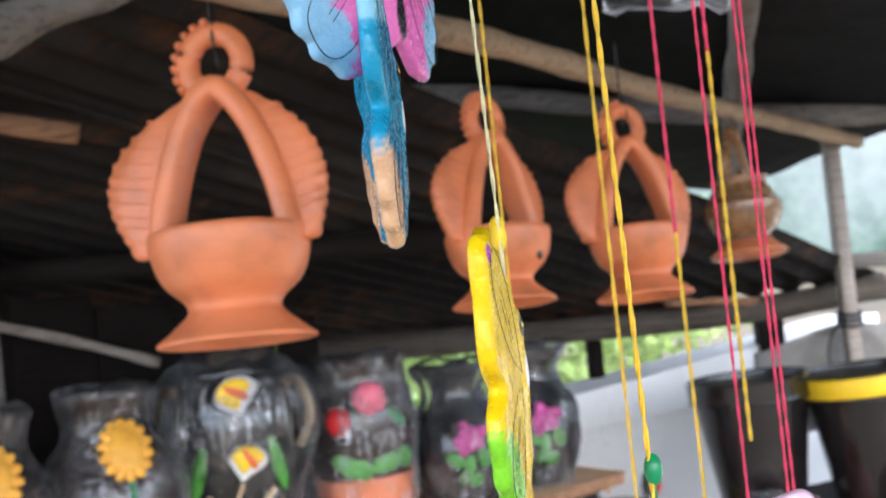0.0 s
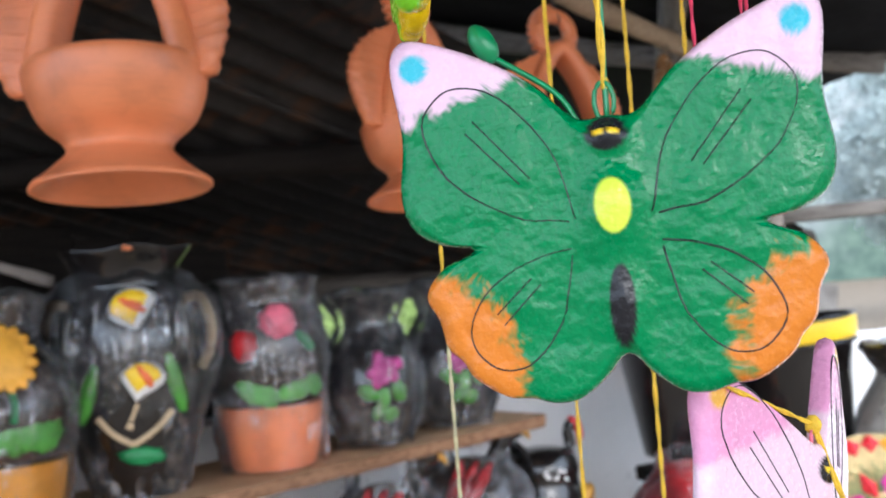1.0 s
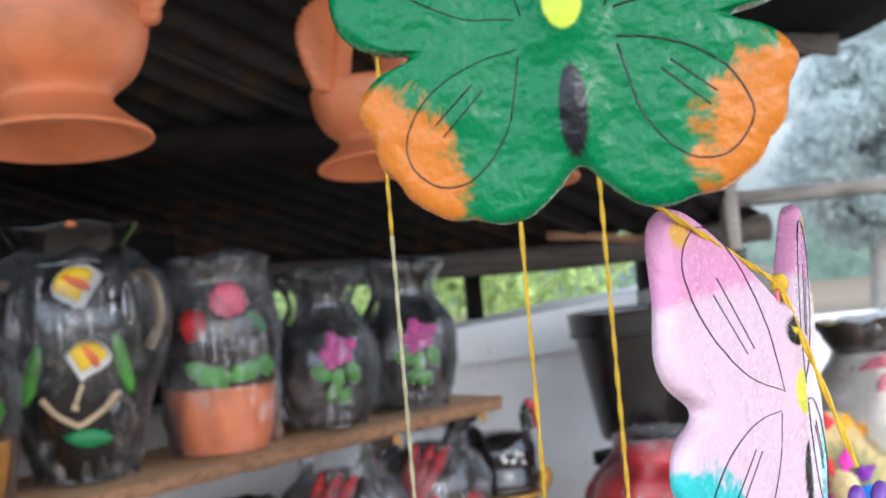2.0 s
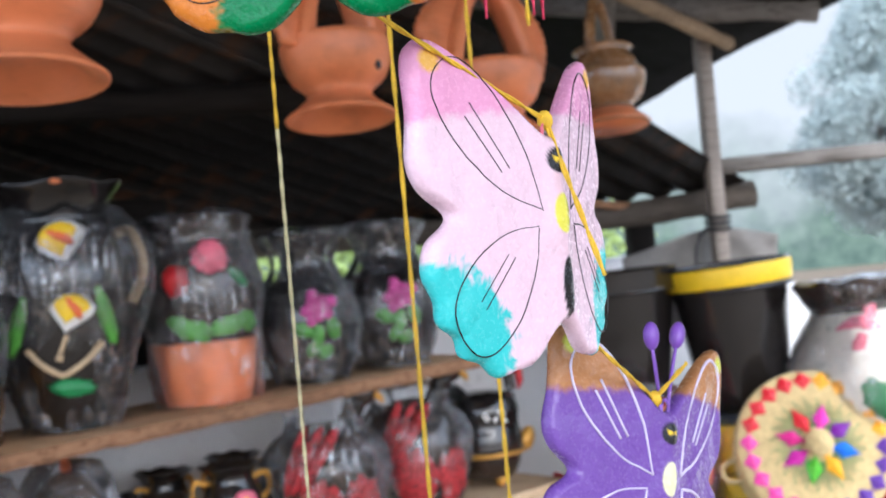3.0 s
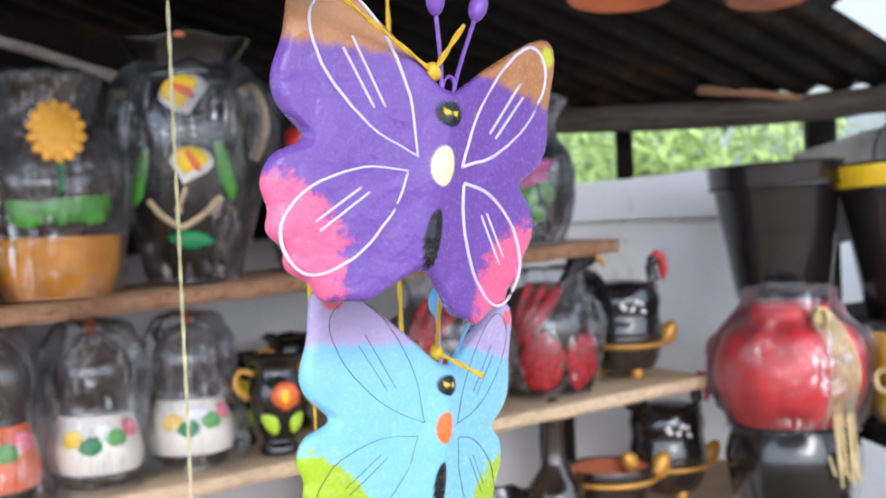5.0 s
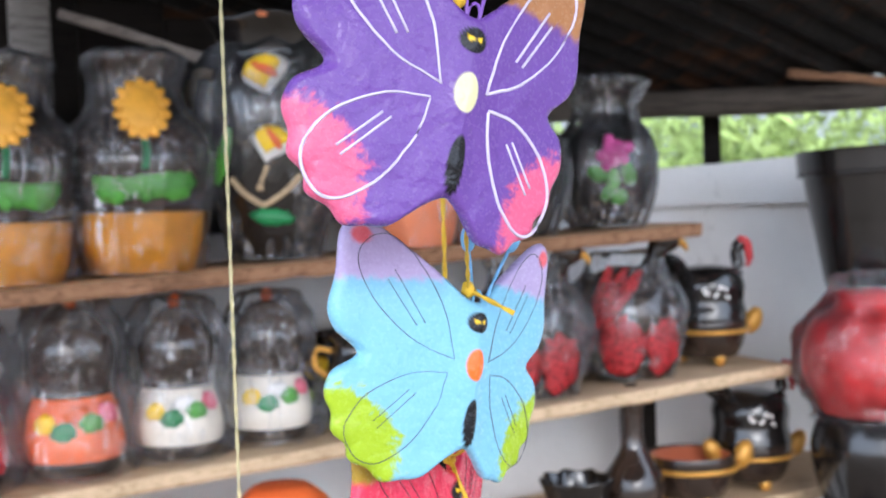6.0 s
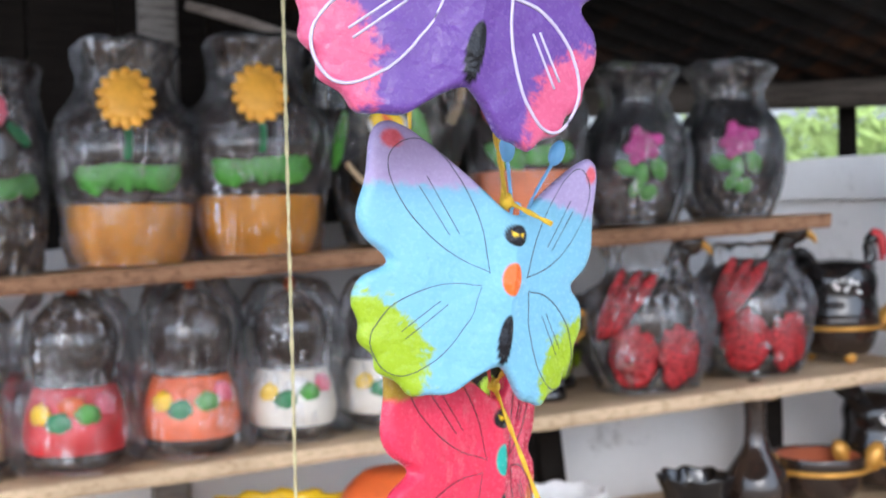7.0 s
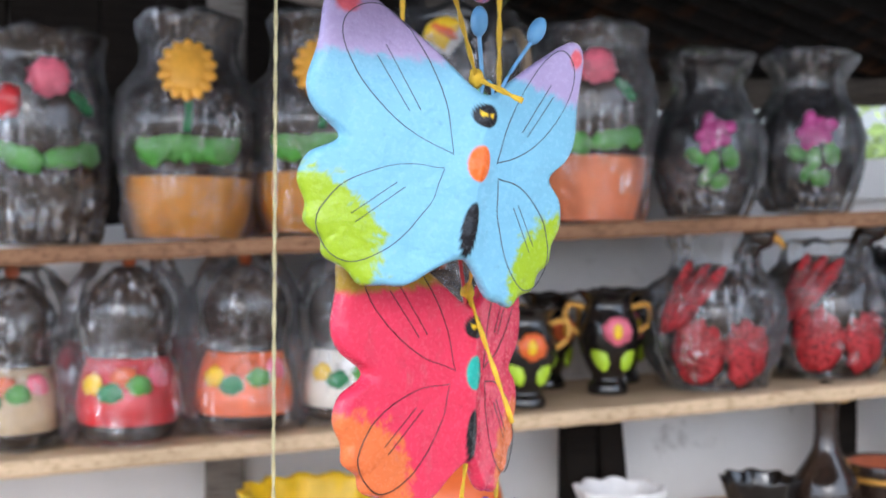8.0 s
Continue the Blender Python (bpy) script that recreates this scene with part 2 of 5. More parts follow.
def spline(pts, n=6, closed=False):
    """Catmull-Rom points through pts (tuples of any length)."""
    p = [np.array(q, float) for q in pts]
    k = len(p)
    out = []
    for i in range(k if closed else k - 1):
        a, b = p[i], p[(i + 1) % k]
        a0 = p[i - 1] if closed or i > 0 else 2 * a - b
        b1 = p[(i + 2) % k] if closed or i + 2 < k else 2 * b - a
        for j in range(n):
            t = j / n
            out.append(0.5 * (2 * a + (b - a0) * t + (2 * a0 - 5 * a + 4 * b - b1) * t * t + (3 * a - a0 - 3 * b + b1) * t ** 3))
    if not closed:
        out.append(p[-1])
    return out


def lathe(profile, seg=40, wobble=0.0, seed=0, waves=0, wave=0.0, wave_from=1.0, smooth=5):
    """A turned form; profile rows of (radius, height). waves scallop the rim above wave_from."""
    prof = [(max(q[0], 0.0002), q[1]) for q in (spline(profile, smooth) if smooth else profile)]
    bm = bmesh.new()
    top = max(q[1] for q in prof)
    rings = []
    for r, z in prof:
        ring = []
        for i in range(seg):
            a = 2 * math.pi * i / seg
            rr = r * (1 + wobble * noise.noise((math.cos(a) * 2 + seed, math.sin(a) * 2, z * 18)))
            zz = z
            if waves and z > wave_from:
                f = min(1, (z - wave_from) / max(1e-4, top - wave_from))
                rr += wave * f * math.cos(waves * a)
                zz += wave * 0.5 * f * math.cos(waves * a + 0.6)
            ring.append(bm.verts.new((rr * math.cos(a), rr * math.sin(a), zz)))
        rings.append(ring)
    for a, b in zip(rings, rings[1:]):
        for i in range(seg):
            bm.faces.new((a[i], a[(i + 1) % seg], b[(i + 1) % seg], b[i]))
    bm.faces.new(list(reversed(rings[0])))
    bm.faces.new(rings[-1])
    bmesh.ops.recalc_face_normals(bm, faces=bm.faces)
    return bm


def tube(points, radius, seg=8, taper=None, n=5, wobble=0.0, closed=False):
    """A round tube along a smooth line; radius may be a list along the line."""
    pts = [Vector(q) for q in spline(points, n, closed)]
    k = len(pts)
    bm = bmesh.new()
    up = Vector((0.13, 0.21, 0.97))
    rings = []
    for i, p in enumerate(pts):
        if closed:
            d = pts[(i + 1) % k] - pts[i - 1]
        else:
            d = pts[min(i + 1, k - 1)] - pts[max(i - 1, 0)]
        d = d.normalized() if d.length > 1e-9 else Vector((0, 0, 1))
        x = d.cross(up if abs(d.dot(up)) < 0.95 else Vector((1, 0, 0))).normalized()
        y = d.cross(x)
        f = i / max(1, k - 1)
        r = radius if not isinstance(radius, (list, tuple)) else float(np.interp(f, np.linspace(0, 1, len(radius)), radius))
        if wobble:
            r *= 1 + wobble * noise.noise((p.x * 30, p.y * 30, p.z * 30))
        rings.append([bm.verts.new(p + x * (r * math.cos(2 * math.pi * j / seg)) + y * (r * math.sin(2 * math.pi * j / seg))) for j in range(seg)])
    pairs = list(zip(rings, rings[1:])) + ([(rings[-1], rings[0])] if closed else [])
    for a, b in pairs:
        for j in range(seg):
            bm.faces.new((a[j], a[(j + 1) % seg], b[(j + 1) % seg], b[j]))
    if not closed:
        bm.faces.new(list(reversed(rings[0])))
        bm.faces.new(rings[-1])
    bmesh.ops.recalc_face_normals(bm, faces=bm.faces)
    return bm


def ball(rx, ry, rz, m=None, seg=16, rough=0.0, seed=0.0):
    bm = bmesh.new()
    bmesh.ops.create_uvsphere(bm, u_segments=seg, v_segments=max(8, seg * 2 // 3), radius=1)
    for v in bm.verts:
        k = 1 + rough * noise.noise(v.co * 3 + Vector((seed, 0, 0)))
        v.co = Vector((v.co.x * rx * k, v.co.y * ry * k, v.co.z * rz * k))
    if m is not None:
        bm.transform(m)
    return bm


def box(sx, sy, sz, m=None, bevel=0.004, seg=2):
    bm = bmesh.new()
    bmesh.ops.create_cube(bm, size=1)
    for v in bm.verts:
        v.co = Vector((v.co.x * sx, v.co.y * sy, v.co.z * sz))
    if bevel:
        bmesh.ops.bevel(bm, geom=bm.edges[:], offset=bevel, segments=seg, affect="EDGES", profile=0.5)
    if m is not None:
        bm.transform(m)
    return bm


# ---- plan: the shelves run along u from the right-hand end S0; d goes back from their front edge ----
TH = radians(32)
U = Vector((math.cos(TH), math.sin(TH), 0))
BACK = Vector((-math.sin(TH), math.cos(TH), 0))
S0 = Vector((0.31, 2.06, 0))


def at_shelf(s, d, z):
    return S0 + U * s + BACK * d + Vector((0, 0, z))


def upper(s):
    return 1.272 + 0.05 * s


def lower(s):
    return 1.021 + 0.063 * s


def stand(s, d, z, turn=0.0):
    """A pose on the shelves; the thing's -y side faces the open front."""
    return Matrix.Translation(at_shelf(s, d, z)) @ Matrix.Rotation(TH + radians(turn), 4, "Z")


def board(name, s0, s1, d0, d1, zf, thick, material, label, ragged=0.006, seed=0, edge=None):
    """A shelf board following the slope zf(s), with a ragged front edge."""
    bm = bmesh.new()
    n = 60
    rows = []
    for i in range(n + 1):
        s = s0 + (s1 - s0) * i / n
        rag = ragged * (noise.noise((s * 9, seed, 0)) + 0.6 * noise.noise((s * 31, seed, 3)))
        low = 0.35 * ragged * noise.noise((s * 23, seed, 8))
        z = zf(s)
        ring = []
        for d, dz in ((d0 + rag, -0.003), (d0 + rag + 0.003, 0.0), (d1 - 0.003, 0.0), (d1, -0.003), (d1, -thick), (d0 + rag + 0.006, -thick + low), (d0 + rag + 0.002, -thick + 0.005 + low)):
            ring.append(bm.verts.new(at_shelf(s, d, z + dz + 0.0008 * noise.noise((s * 14, d * 14, seed)))))
        rows.append(ring)
    for a, b in zip(rows, rows[1:]):
        for j in range(7):
            f = bm.faces.new((a[j], b[j], b[(j + 1) % 7], a[(j + 1) % 7]))
            f.material_index = 1 if j in (0, 5, 6) else 0
    bm.faces.new(rows[0])
    bm.faces.new(list(reversed(rows[-1])))
    bmesh.ops.recalc_face_normals(bm, faces=bm.faces)
    return solo(name, bm, [material, edge or material], label, "shelf", smooth=False)

# ---- the large structure ----
ground = bmesh.new()
bmesh.ops.create_grid(ground, x_segments=60, y_segments=60, size=400)
for v in ground.verts:
    v.co.z = 0.0 if v.co.length < 8 else 0.3 * noise.noise(v.co * 0.05) * min(1, (v.co.length - 8) / 30)
solo("ground", ground, M_GROUND, "trodden earth ground of the market stall", "ground", "structure")

board("shelf_board", -1.75, 0.0, 0.0, 0.27, upper, 0.022, M_PLANK, "rough brown upper shelf board with barked front edge", 0.008, 1, M_BARK)
board("shelf_board", -1.75, 0.17, 0.0, 0.30, lower, 0.022, M_PALEBOARD, "pale sawn lower shelf board with worn edge", 0.004, 5)
board("shelf_board", -1.75, 0.40, 0.02, 0.30, lambda s: 0.80 + 0.05 * s, 0.022, M_PALEBOARD, "pale sawn bottom shelf board", 0.004, 9)


def upright(name, s, d, z0, z1, w, material, label, lean=0.0):
    bm = box(w, w * 0.8, z1 - z0, pose(0, 0, (z0 + z1) / 2), 0.006)
    for v in bm.verts:
        v.co.x += 0.006 * noise.noise((v.co.z * 6, s, 0)) + lean * (v.co.z - z0)
    return solo(name, bm, material, label, "post", m=stand(s, d, 0))


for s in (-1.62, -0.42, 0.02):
    upright("shelf_post", s, 0.275 if s < 0 else 0.24, 0.0, lower(s) - 0.024, 0.055, M_DARKWOOD, "near-black shelf post under the boards")
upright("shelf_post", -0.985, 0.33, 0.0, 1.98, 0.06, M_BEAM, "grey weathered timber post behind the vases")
upright("shelf_brace", -0.28, 0.27, 0.0, lower(-0.28) - 0.024, 0.045, M_DARKWOOD, "near-black leaning brace under the shelf", -0.10)

# low wall behind the shelves, with its coping
WALL_D = 0.36


def wall_piece(name, s0, s1, z0, z1a, z1b, label, material, thick=0.1, d=WALL_D):
    bm = bmesh.new()
    n = 24
    rows = []
    for i in range(n + 1):
        s = s0 + (s1 - s0) * i / n
        top = z1a + (z1b - z1a) * i / n + 0.004 * noise.noise((s * 7, 2, 0))
        rows.append([bm.verts.new(at_shelf(s, q, z)) for q, z in ((d, z0), (d, top), (d + thick, top), (d + thick, z0))])
    for a, b in zip(rows, rows[1:]):
        for j in range(4):
            bm.faces.new((a[j], b[j], b[(j + 1) % 4], a[(j + 1) % 4]))
    bm.faces.new(rows[0]), bm.faces.new(list(reversed(rows[-1])))
    bmesh.ops.recalc_face_normals(bm, faces=bm.faces)
    return solo(name, bm, material, label, "wall", "structure", smooth=False)


wall_piece("wall_back", -2.2, 1.2, 0.0, 1.17, 1.41, "stained whitewashed low wall behind the shelves", M_WALL)
wall_piece("trim", -0.34, 1.2, 1.30, 1.338, 1.442, "pale coping along the low wall", M_WALL, 0.16, WALL_D - 0.03)

# near-black planks added to fill the dark gap above the low wall, left
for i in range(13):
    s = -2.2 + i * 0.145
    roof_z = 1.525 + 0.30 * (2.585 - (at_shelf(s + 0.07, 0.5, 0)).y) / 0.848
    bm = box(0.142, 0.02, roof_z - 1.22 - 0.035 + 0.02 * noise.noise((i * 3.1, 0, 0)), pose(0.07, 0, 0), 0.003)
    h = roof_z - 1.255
    solo("wall_plank", bm, M_DARKWOOD, "near-black upright plank filling the dark gap above the low wall", "plank", "structure", m=stand(s, 0.50, 1.22 + h / 2), smooth=False)

# ---- roof ----
RA = Vector((0.026, 2.585, 1.525))
RE = Vector((1.0, -0.03, -0.01))
RD = Vector((-0.68, -0.68, 0.235))


def corrugated(name, origin, e, d, e0, e1, d0, d1, label, pitch=0.076, depth=0.009, nd=30, seed=0):
    """A corrugated sheet: ridges run along d, and repeat along e."""
    bm = bmesh.new()
    up = e.cross(d).normalized()
    up = up if up.z > 0 else -up
    ne = int((e1 - e0) / pitch * 8)
    grid = []
    for j in range(nd + 1):
        b = d0 + (d1 - d0) * j / nd
        row = []
        for i in range(ne + 1):
            a = e0 + (e1 - e0) * i / ne
            w = depth * math.cos(2 * math.pi * a / pitch) + 0.012 * noise.noise((a * 1.5, b * 1.5, seed))
            rag = 0.03 * noise.noise((a * 4, seed, 7)) if j == 0 else 0
            row.append(bm.verts.new(origin + e * a + d * (b + rag) + up * w))
        grid.append(row)
    for a, b in zip(grid, grid[1:]):
        for i in range(ne):
            bm.faces.new((a[i], a[i + 1], b[i + 1], b[i]))
    ob = solo(name, bm, M_SHEET, label, "roof", "structure")
    sol = ob.modifiers.new("thickness", "SOLIDIFY")
    sol.thickness = 0.002
    return ob


corrugated("roof_sheet", RA, RE, RD, -1.9, -0.55, -0.12, 3.5, "near-black corrugated iron roof sheet with rust", seed=1)
corrugated("roof_sheet", RA + Vector((0, 0, 0.014)), RE, RD, -0.60, 0.10, -0.06, 3.5, "near-black corrugated iron roof sheet with rust", seed=2)
corrugated("roof_sheet", RA, RE, RD, 0.04, 0.66, -0.10, 3.5, "near-black corrugated iron roof sheet with rust", seed=3)
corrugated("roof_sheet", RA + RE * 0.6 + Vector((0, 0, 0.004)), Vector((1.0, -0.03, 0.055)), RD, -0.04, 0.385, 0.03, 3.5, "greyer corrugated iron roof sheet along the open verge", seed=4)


def pole(name, pts, r, material, label, wobble=0.25, category="pole"):
    return solo(name, tube(pts, r, 12, n=8, wobble=wobble), material, label, category)


def on_roof(a, b, drop):
    return RA + RE * a + RD * b - Vector((0, 0, drop))


pole("roof_purlin", [on_roof(-1.9, 0.95, 0.045), on_roof(-0.6, 1.0, 0.04), on_roof(0.80, 0.98, 0.042)], 0.022, M_DARKWOOD, "rust-stained round purlin under the iron roof")
pole("roof_purlin", [on_roof(-1.9, 0.05, 0.03), on_roof(-0.4, 0.06, 0.03), on_roof(0.6, 0.05, 0.028), on_roof(1.0, 0.05, -0.002)], 0.028, M_LOG, "dark log along the eave with a broken end")
pole("roof_purlin", [on_roof(-1.9, 2.0, 0.05), on_roof(0.0, 2.05, 0.05), on_roof(0.75, 2.0, 0.05)], 0.026, M_BEAM, "weathered round purlin under the iron roof")
pole("roof_rafter", [on_roof(-0.95, 0.1, 0.035), on_roof(-0.95, 2.6, 0.035)], 0.02, M_BEAM, "weathered pole rafter under the iron roof")
pole("thin_pole", [(0.50, 2.45, 1.545), (0.66, 2.50, 1.53), (0.83, 2.56, 1.50)], 0.009, M_BARK, "thin brown pole tied below the eave")

# upper tarpaulin roof over the front
bm = bmesh.new()
rows = []
for j in range(31):
    f = j / 30
    right = Vector((0.94, 3.45, 1.82)).lerp(Vector((1.22, 1.1, 1.935)), min(1, f * 1.6)) if f < 0.625 else Vector((1.22, 1.1, 1.935)).lerp(Vector((1.3, -1.6, 2.3)), (f - 0.625) / 0.375)
    left = Vector((-2.0, 3.45, 2.50)).lerp(Vector((-2.0, -1.6, 2.75)), f)
    row = []
    for i in range(41):
        g = i / 40
        p = right.lerp(left, g)
        p.z += 0.02 * noise.noise((p.x * 3, p.y * 2, 0)) - 0.05 * math.sin(g * math.pi)  + (0.012 * noise.noise((p.y * 11, 4, 0)) if i == 0 else 0)
        row.append(bm.verts.new(p))
    rows.append(row)
for a, b in zip(rows, rows[1:]):
    for i in range(40):
        bm.faces.new((a[i], a[i + 1], b[i + 1], b[i]))
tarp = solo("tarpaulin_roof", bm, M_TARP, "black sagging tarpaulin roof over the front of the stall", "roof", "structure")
tarp.modifiers.new("thickness", "SOLIDIFY").thickness = 0.003
pole("roof_rafter", [(0.78, 2.9, 1.80), (0.55, 1.9, 1.97), (0.30, 0.9, 2.06)], 0.022, M_BEAM, "weathered round rafter under the tarpaulin")
pole("roof_rafter", [(1.05, 2.25, 1.865), (0.60, 2.35, 1.92), (0.0, 2.45, 2.05)], 0.024, M_BEAM, "weathered round rafter under the tarpaulin")
pole("roof_rafter", [(-0.62, 1.10, 1.86), (-0.475, 1.15, 1.905), (-0.36, 1.19, 1.96), (-0.20, 1.24, 2.03)], 0.025, M_BEAM, "thick weathered log rafter under the roof")
pole("roof_rafter", [(-0.80, 1.40, 1.93), (-0.60, 1.42, 1.905), (-0.42, 1.45, 1.865)], 0.013, M_BARK, "thin brown pole rafter under the roof")
# added pale strip imitates the slanted gap of daylight by the planks
pole("light_leak_strip", [(-0.70, 1.915, 1.640), (-0.58, 1.935, 1.60), (-0.455, 1.95, 1.553)], 0.009, M_POST, "pale strip standing in for daylight leaking past the planks", category="batten")

# post with its pole, from which the planters hang
solo("timber_post", box(0.032, 0.030, 1.86, pose(0, 0, 0.93), 0.006), M_POST, "grey square timber post of the stall", "post", m=pose(0.877, 2.433, 0, 0, 0.0, 8))
POLE = [(-0.62, 0.56, 1.935), (-0.30, 0.94, 1.938), (-0.138, 1.128, 1.932), (0.123, 1.47, 1.924), (0.362, 1.763, 1.894), (0.62, 2.07, 1.87), (0.93, 2.42, 1.838)]
pole("hanging_pole", POLE, [0.019, 0.018, 0.019, 0.017, 0.018, 0.016, 0.015], M_POLE, "long peeled branch pole carrying the hanging planters", 0.2)
solo("rail_beam", box(2.2, 0.05, 0.032, pose(1.1, 0, 0), 0.006), M_BEAM, "weathered squared rail running off the post", "beam", m=pose(0.90, 2.47, 1.588, 0, -1.0, -4))
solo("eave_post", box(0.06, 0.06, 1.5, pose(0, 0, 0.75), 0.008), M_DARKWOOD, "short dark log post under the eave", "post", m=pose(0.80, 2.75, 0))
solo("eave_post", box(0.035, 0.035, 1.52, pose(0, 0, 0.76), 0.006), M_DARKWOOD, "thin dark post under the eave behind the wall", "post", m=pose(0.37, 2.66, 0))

# wall to the right with a sagging cloth over its top
bm = box(2.6, 0.10, 1.325, pose(1.3, 0, 0.6625), 0.01)
solo("wall_right", bm, M_WALL, "stained whitewashed low wall beside the stall", "wall", "structure", m=pose(0.96, 2.62, 0, 0, 0, -3), smooth=False)

# sacking draped by the post, and the rope that ties it
bm = bmesh.new()
grid = []
for i in range(41):
    f = i / 40
    x = 0.68 + 0.34 * f
    top = 1.462 - 0.30 * abs(x - 0.88) ** 1.15 * (1.0 if x < 0.88 else 0.8)
    row = []
    for j in range(11):
        g = j / 10
        fold = 0.012 * math.sin(26 * (x - 0.88) / (0.3 + g)) * (0.3 + g)
        row.append(bm.verts.new((x, 2.475 + fold + 0.05 * g * (1 - g), top - 0.20 * g + 0.01 * noise.noise((x * 9, g * 3, 0)))))
    grid.append(row)
for a, b in zip(grid, grid[1:]):
    for j in range(10):
        bm.faces.new((a[j], b[j], b[j + 1], a[j + 1]))
sack = solo("draped_sacking", bm, M_CLOTH, "grey sacking draped and tied at the post", "cloth")
sack.modifiers.new("thickness", "SOLIDIFY").thickness = 0.002
rope = thing("rope", pose(0.877, 2.433, 1.46), "black rope wound round the timber post", "rope")
for k in range(3):
    part("turn", tube([(math.cos(a) * 0.025, math.sin(a) * 0.025, 0.012 * k + 0.004 * math.sin(a)) for a in np.linspace(0, 2 * math.pi, 14, endpoint=False)], 0.0035, 6, n=2, closed=True), M_ROPE, rope)
part("loose_end", tube([(-0.03, -0.01, 0.0), (-0.05, -0.02, -0.02), (-0.06, -0.02, -0.06), (-0.055, -0.02, -0.10)], 0.003, 6), M_ROPE, rope)

# ---- distance ----


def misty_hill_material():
    """A far wooded slope, mist painted into its colour: an outside backdrop that gives off its own daylight."""
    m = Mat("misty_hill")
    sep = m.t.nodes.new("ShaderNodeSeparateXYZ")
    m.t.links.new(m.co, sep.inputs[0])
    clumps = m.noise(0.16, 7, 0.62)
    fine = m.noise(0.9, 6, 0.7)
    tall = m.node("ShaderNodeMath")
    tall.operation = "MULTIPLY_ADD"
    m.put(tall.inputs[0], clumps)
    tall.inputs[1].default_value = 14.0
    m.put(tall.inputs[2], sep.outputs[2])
    # mist is mixed into the colour: paler towards the top
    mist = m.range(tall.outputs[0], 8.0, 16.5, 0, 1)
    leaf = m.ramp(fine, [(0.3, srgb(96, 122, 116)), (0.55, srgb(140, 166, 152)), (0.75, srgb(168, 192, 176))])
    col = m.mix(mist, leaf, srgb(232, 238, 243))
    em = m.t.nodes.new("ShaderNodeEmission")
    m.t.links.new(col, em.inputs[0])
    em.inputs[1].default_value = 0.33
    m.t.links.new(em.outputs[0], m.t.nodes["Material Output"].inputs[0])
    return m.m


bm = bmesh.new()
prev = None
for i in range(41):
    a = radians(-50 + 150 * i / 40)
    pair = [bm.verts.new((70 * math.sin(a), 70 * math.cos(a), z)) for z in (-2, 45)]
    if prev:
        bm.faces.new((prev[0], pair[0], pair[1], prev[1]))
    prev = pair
solo("backdrop", bm, misty_hill_material(), "wooded hillside with painted mist far behind the stall", "hillside", "structure")


def foliage_material(name, col, low=0.55, high=1.6):
    m = Mat(name)
    rnd = m.t.nodes.new("ShaderNodeNewGeometry").outputs["Random Per Island"]
    c = m.ramp(rnd, [(0.0, tuple(x * low for x in col)), (0.5, col), (1.0, tuple(min(1, x * high) for x in col))])
    m.set(Base_Color=c, Roughness=0.6, Specular_IOR_Level=0.1)
    tr = m.t.nodes.new("ShaderNodeBsdfTranslucent")
    m.t.links.new(c, tr.inputs[0])
    mx = m.t.nodes.new("ShaderNodeMixShader")
    mx.inputs[0].default_value = 0.45
    m.t.links.new(m.p.outputs[0], mx.inputs[1]), m.t.links.new(tr.outputs[0], mx.inputs[2])
    m.t.links.new(mx.outputs[0], m.t.nodes["Material Output"].inputs[0])
    return m.m


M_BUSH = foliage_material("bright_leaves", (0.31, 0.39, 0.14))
# tree haze is put into the leaf colour: pale grey-green, little spread
M_TREE = foliage_material("mist_tinted_leaves", (0.41, 0.47, 0.46), 0.9, 1.12)


def leaf_cloud(centres, count, size, seed):
    """Many small folded leaves scattered in clumps (centre, radius)."""
    rng = np.random.RandomState(seed)
    verts, faces = [], []
    for _ in range(count):
        c, r = centres[rng.randint(len(centres))]
        v = rng.normal(size=3)
        v = v / np.linalg.norm(v) * r * rng.uniform(0.35, 1.0) ** 0.6
        p = np.array(c) + v * np.array([1, 1, 0.8])
        d = rng.normal(size=3)
        d[2] -= 0.4
        d /= np.linalg.norm(d)
        w = np.cross(d, rng.normal(size=3))
        w /= np.linalg.norm(w)
        nrm = np.cross(d, w)
        L = size * rng.uniform(0.6, 1.3)
        b = len(verts)
        verts += [p, p + d * L * 0.5 + w * L * 0.2 + nrm * L * 0.06, p + d * L, p + d * L * 0.5 - w * L * 0.2 + nrm * L * 0.06]
        faces += [(b, b + 1, b + 2), (b, b + 2, b + 3)]
    me = bpy.data.meshes.new("leaves")
    me.from_pydata([tuple(v) for v in verts], [], faces)
    return me


rng = np.random.RandomState(4)
clumps = [((rng.uniform(-0.6, 1.25), rng.uniform(4.6, 6.0), rng.uniform(0.5, 1.62)), rng.uniform(0.25, 0.5)) for _ in range(42)]
bush = new("bushes", leaf_cloud(clumps, 14000, 0.075, 3))
bush.data.materials.append(M_BUSH)
tagged(bush, "bright green leafy bushes behind the low wall", "bushes", kind="stuff")


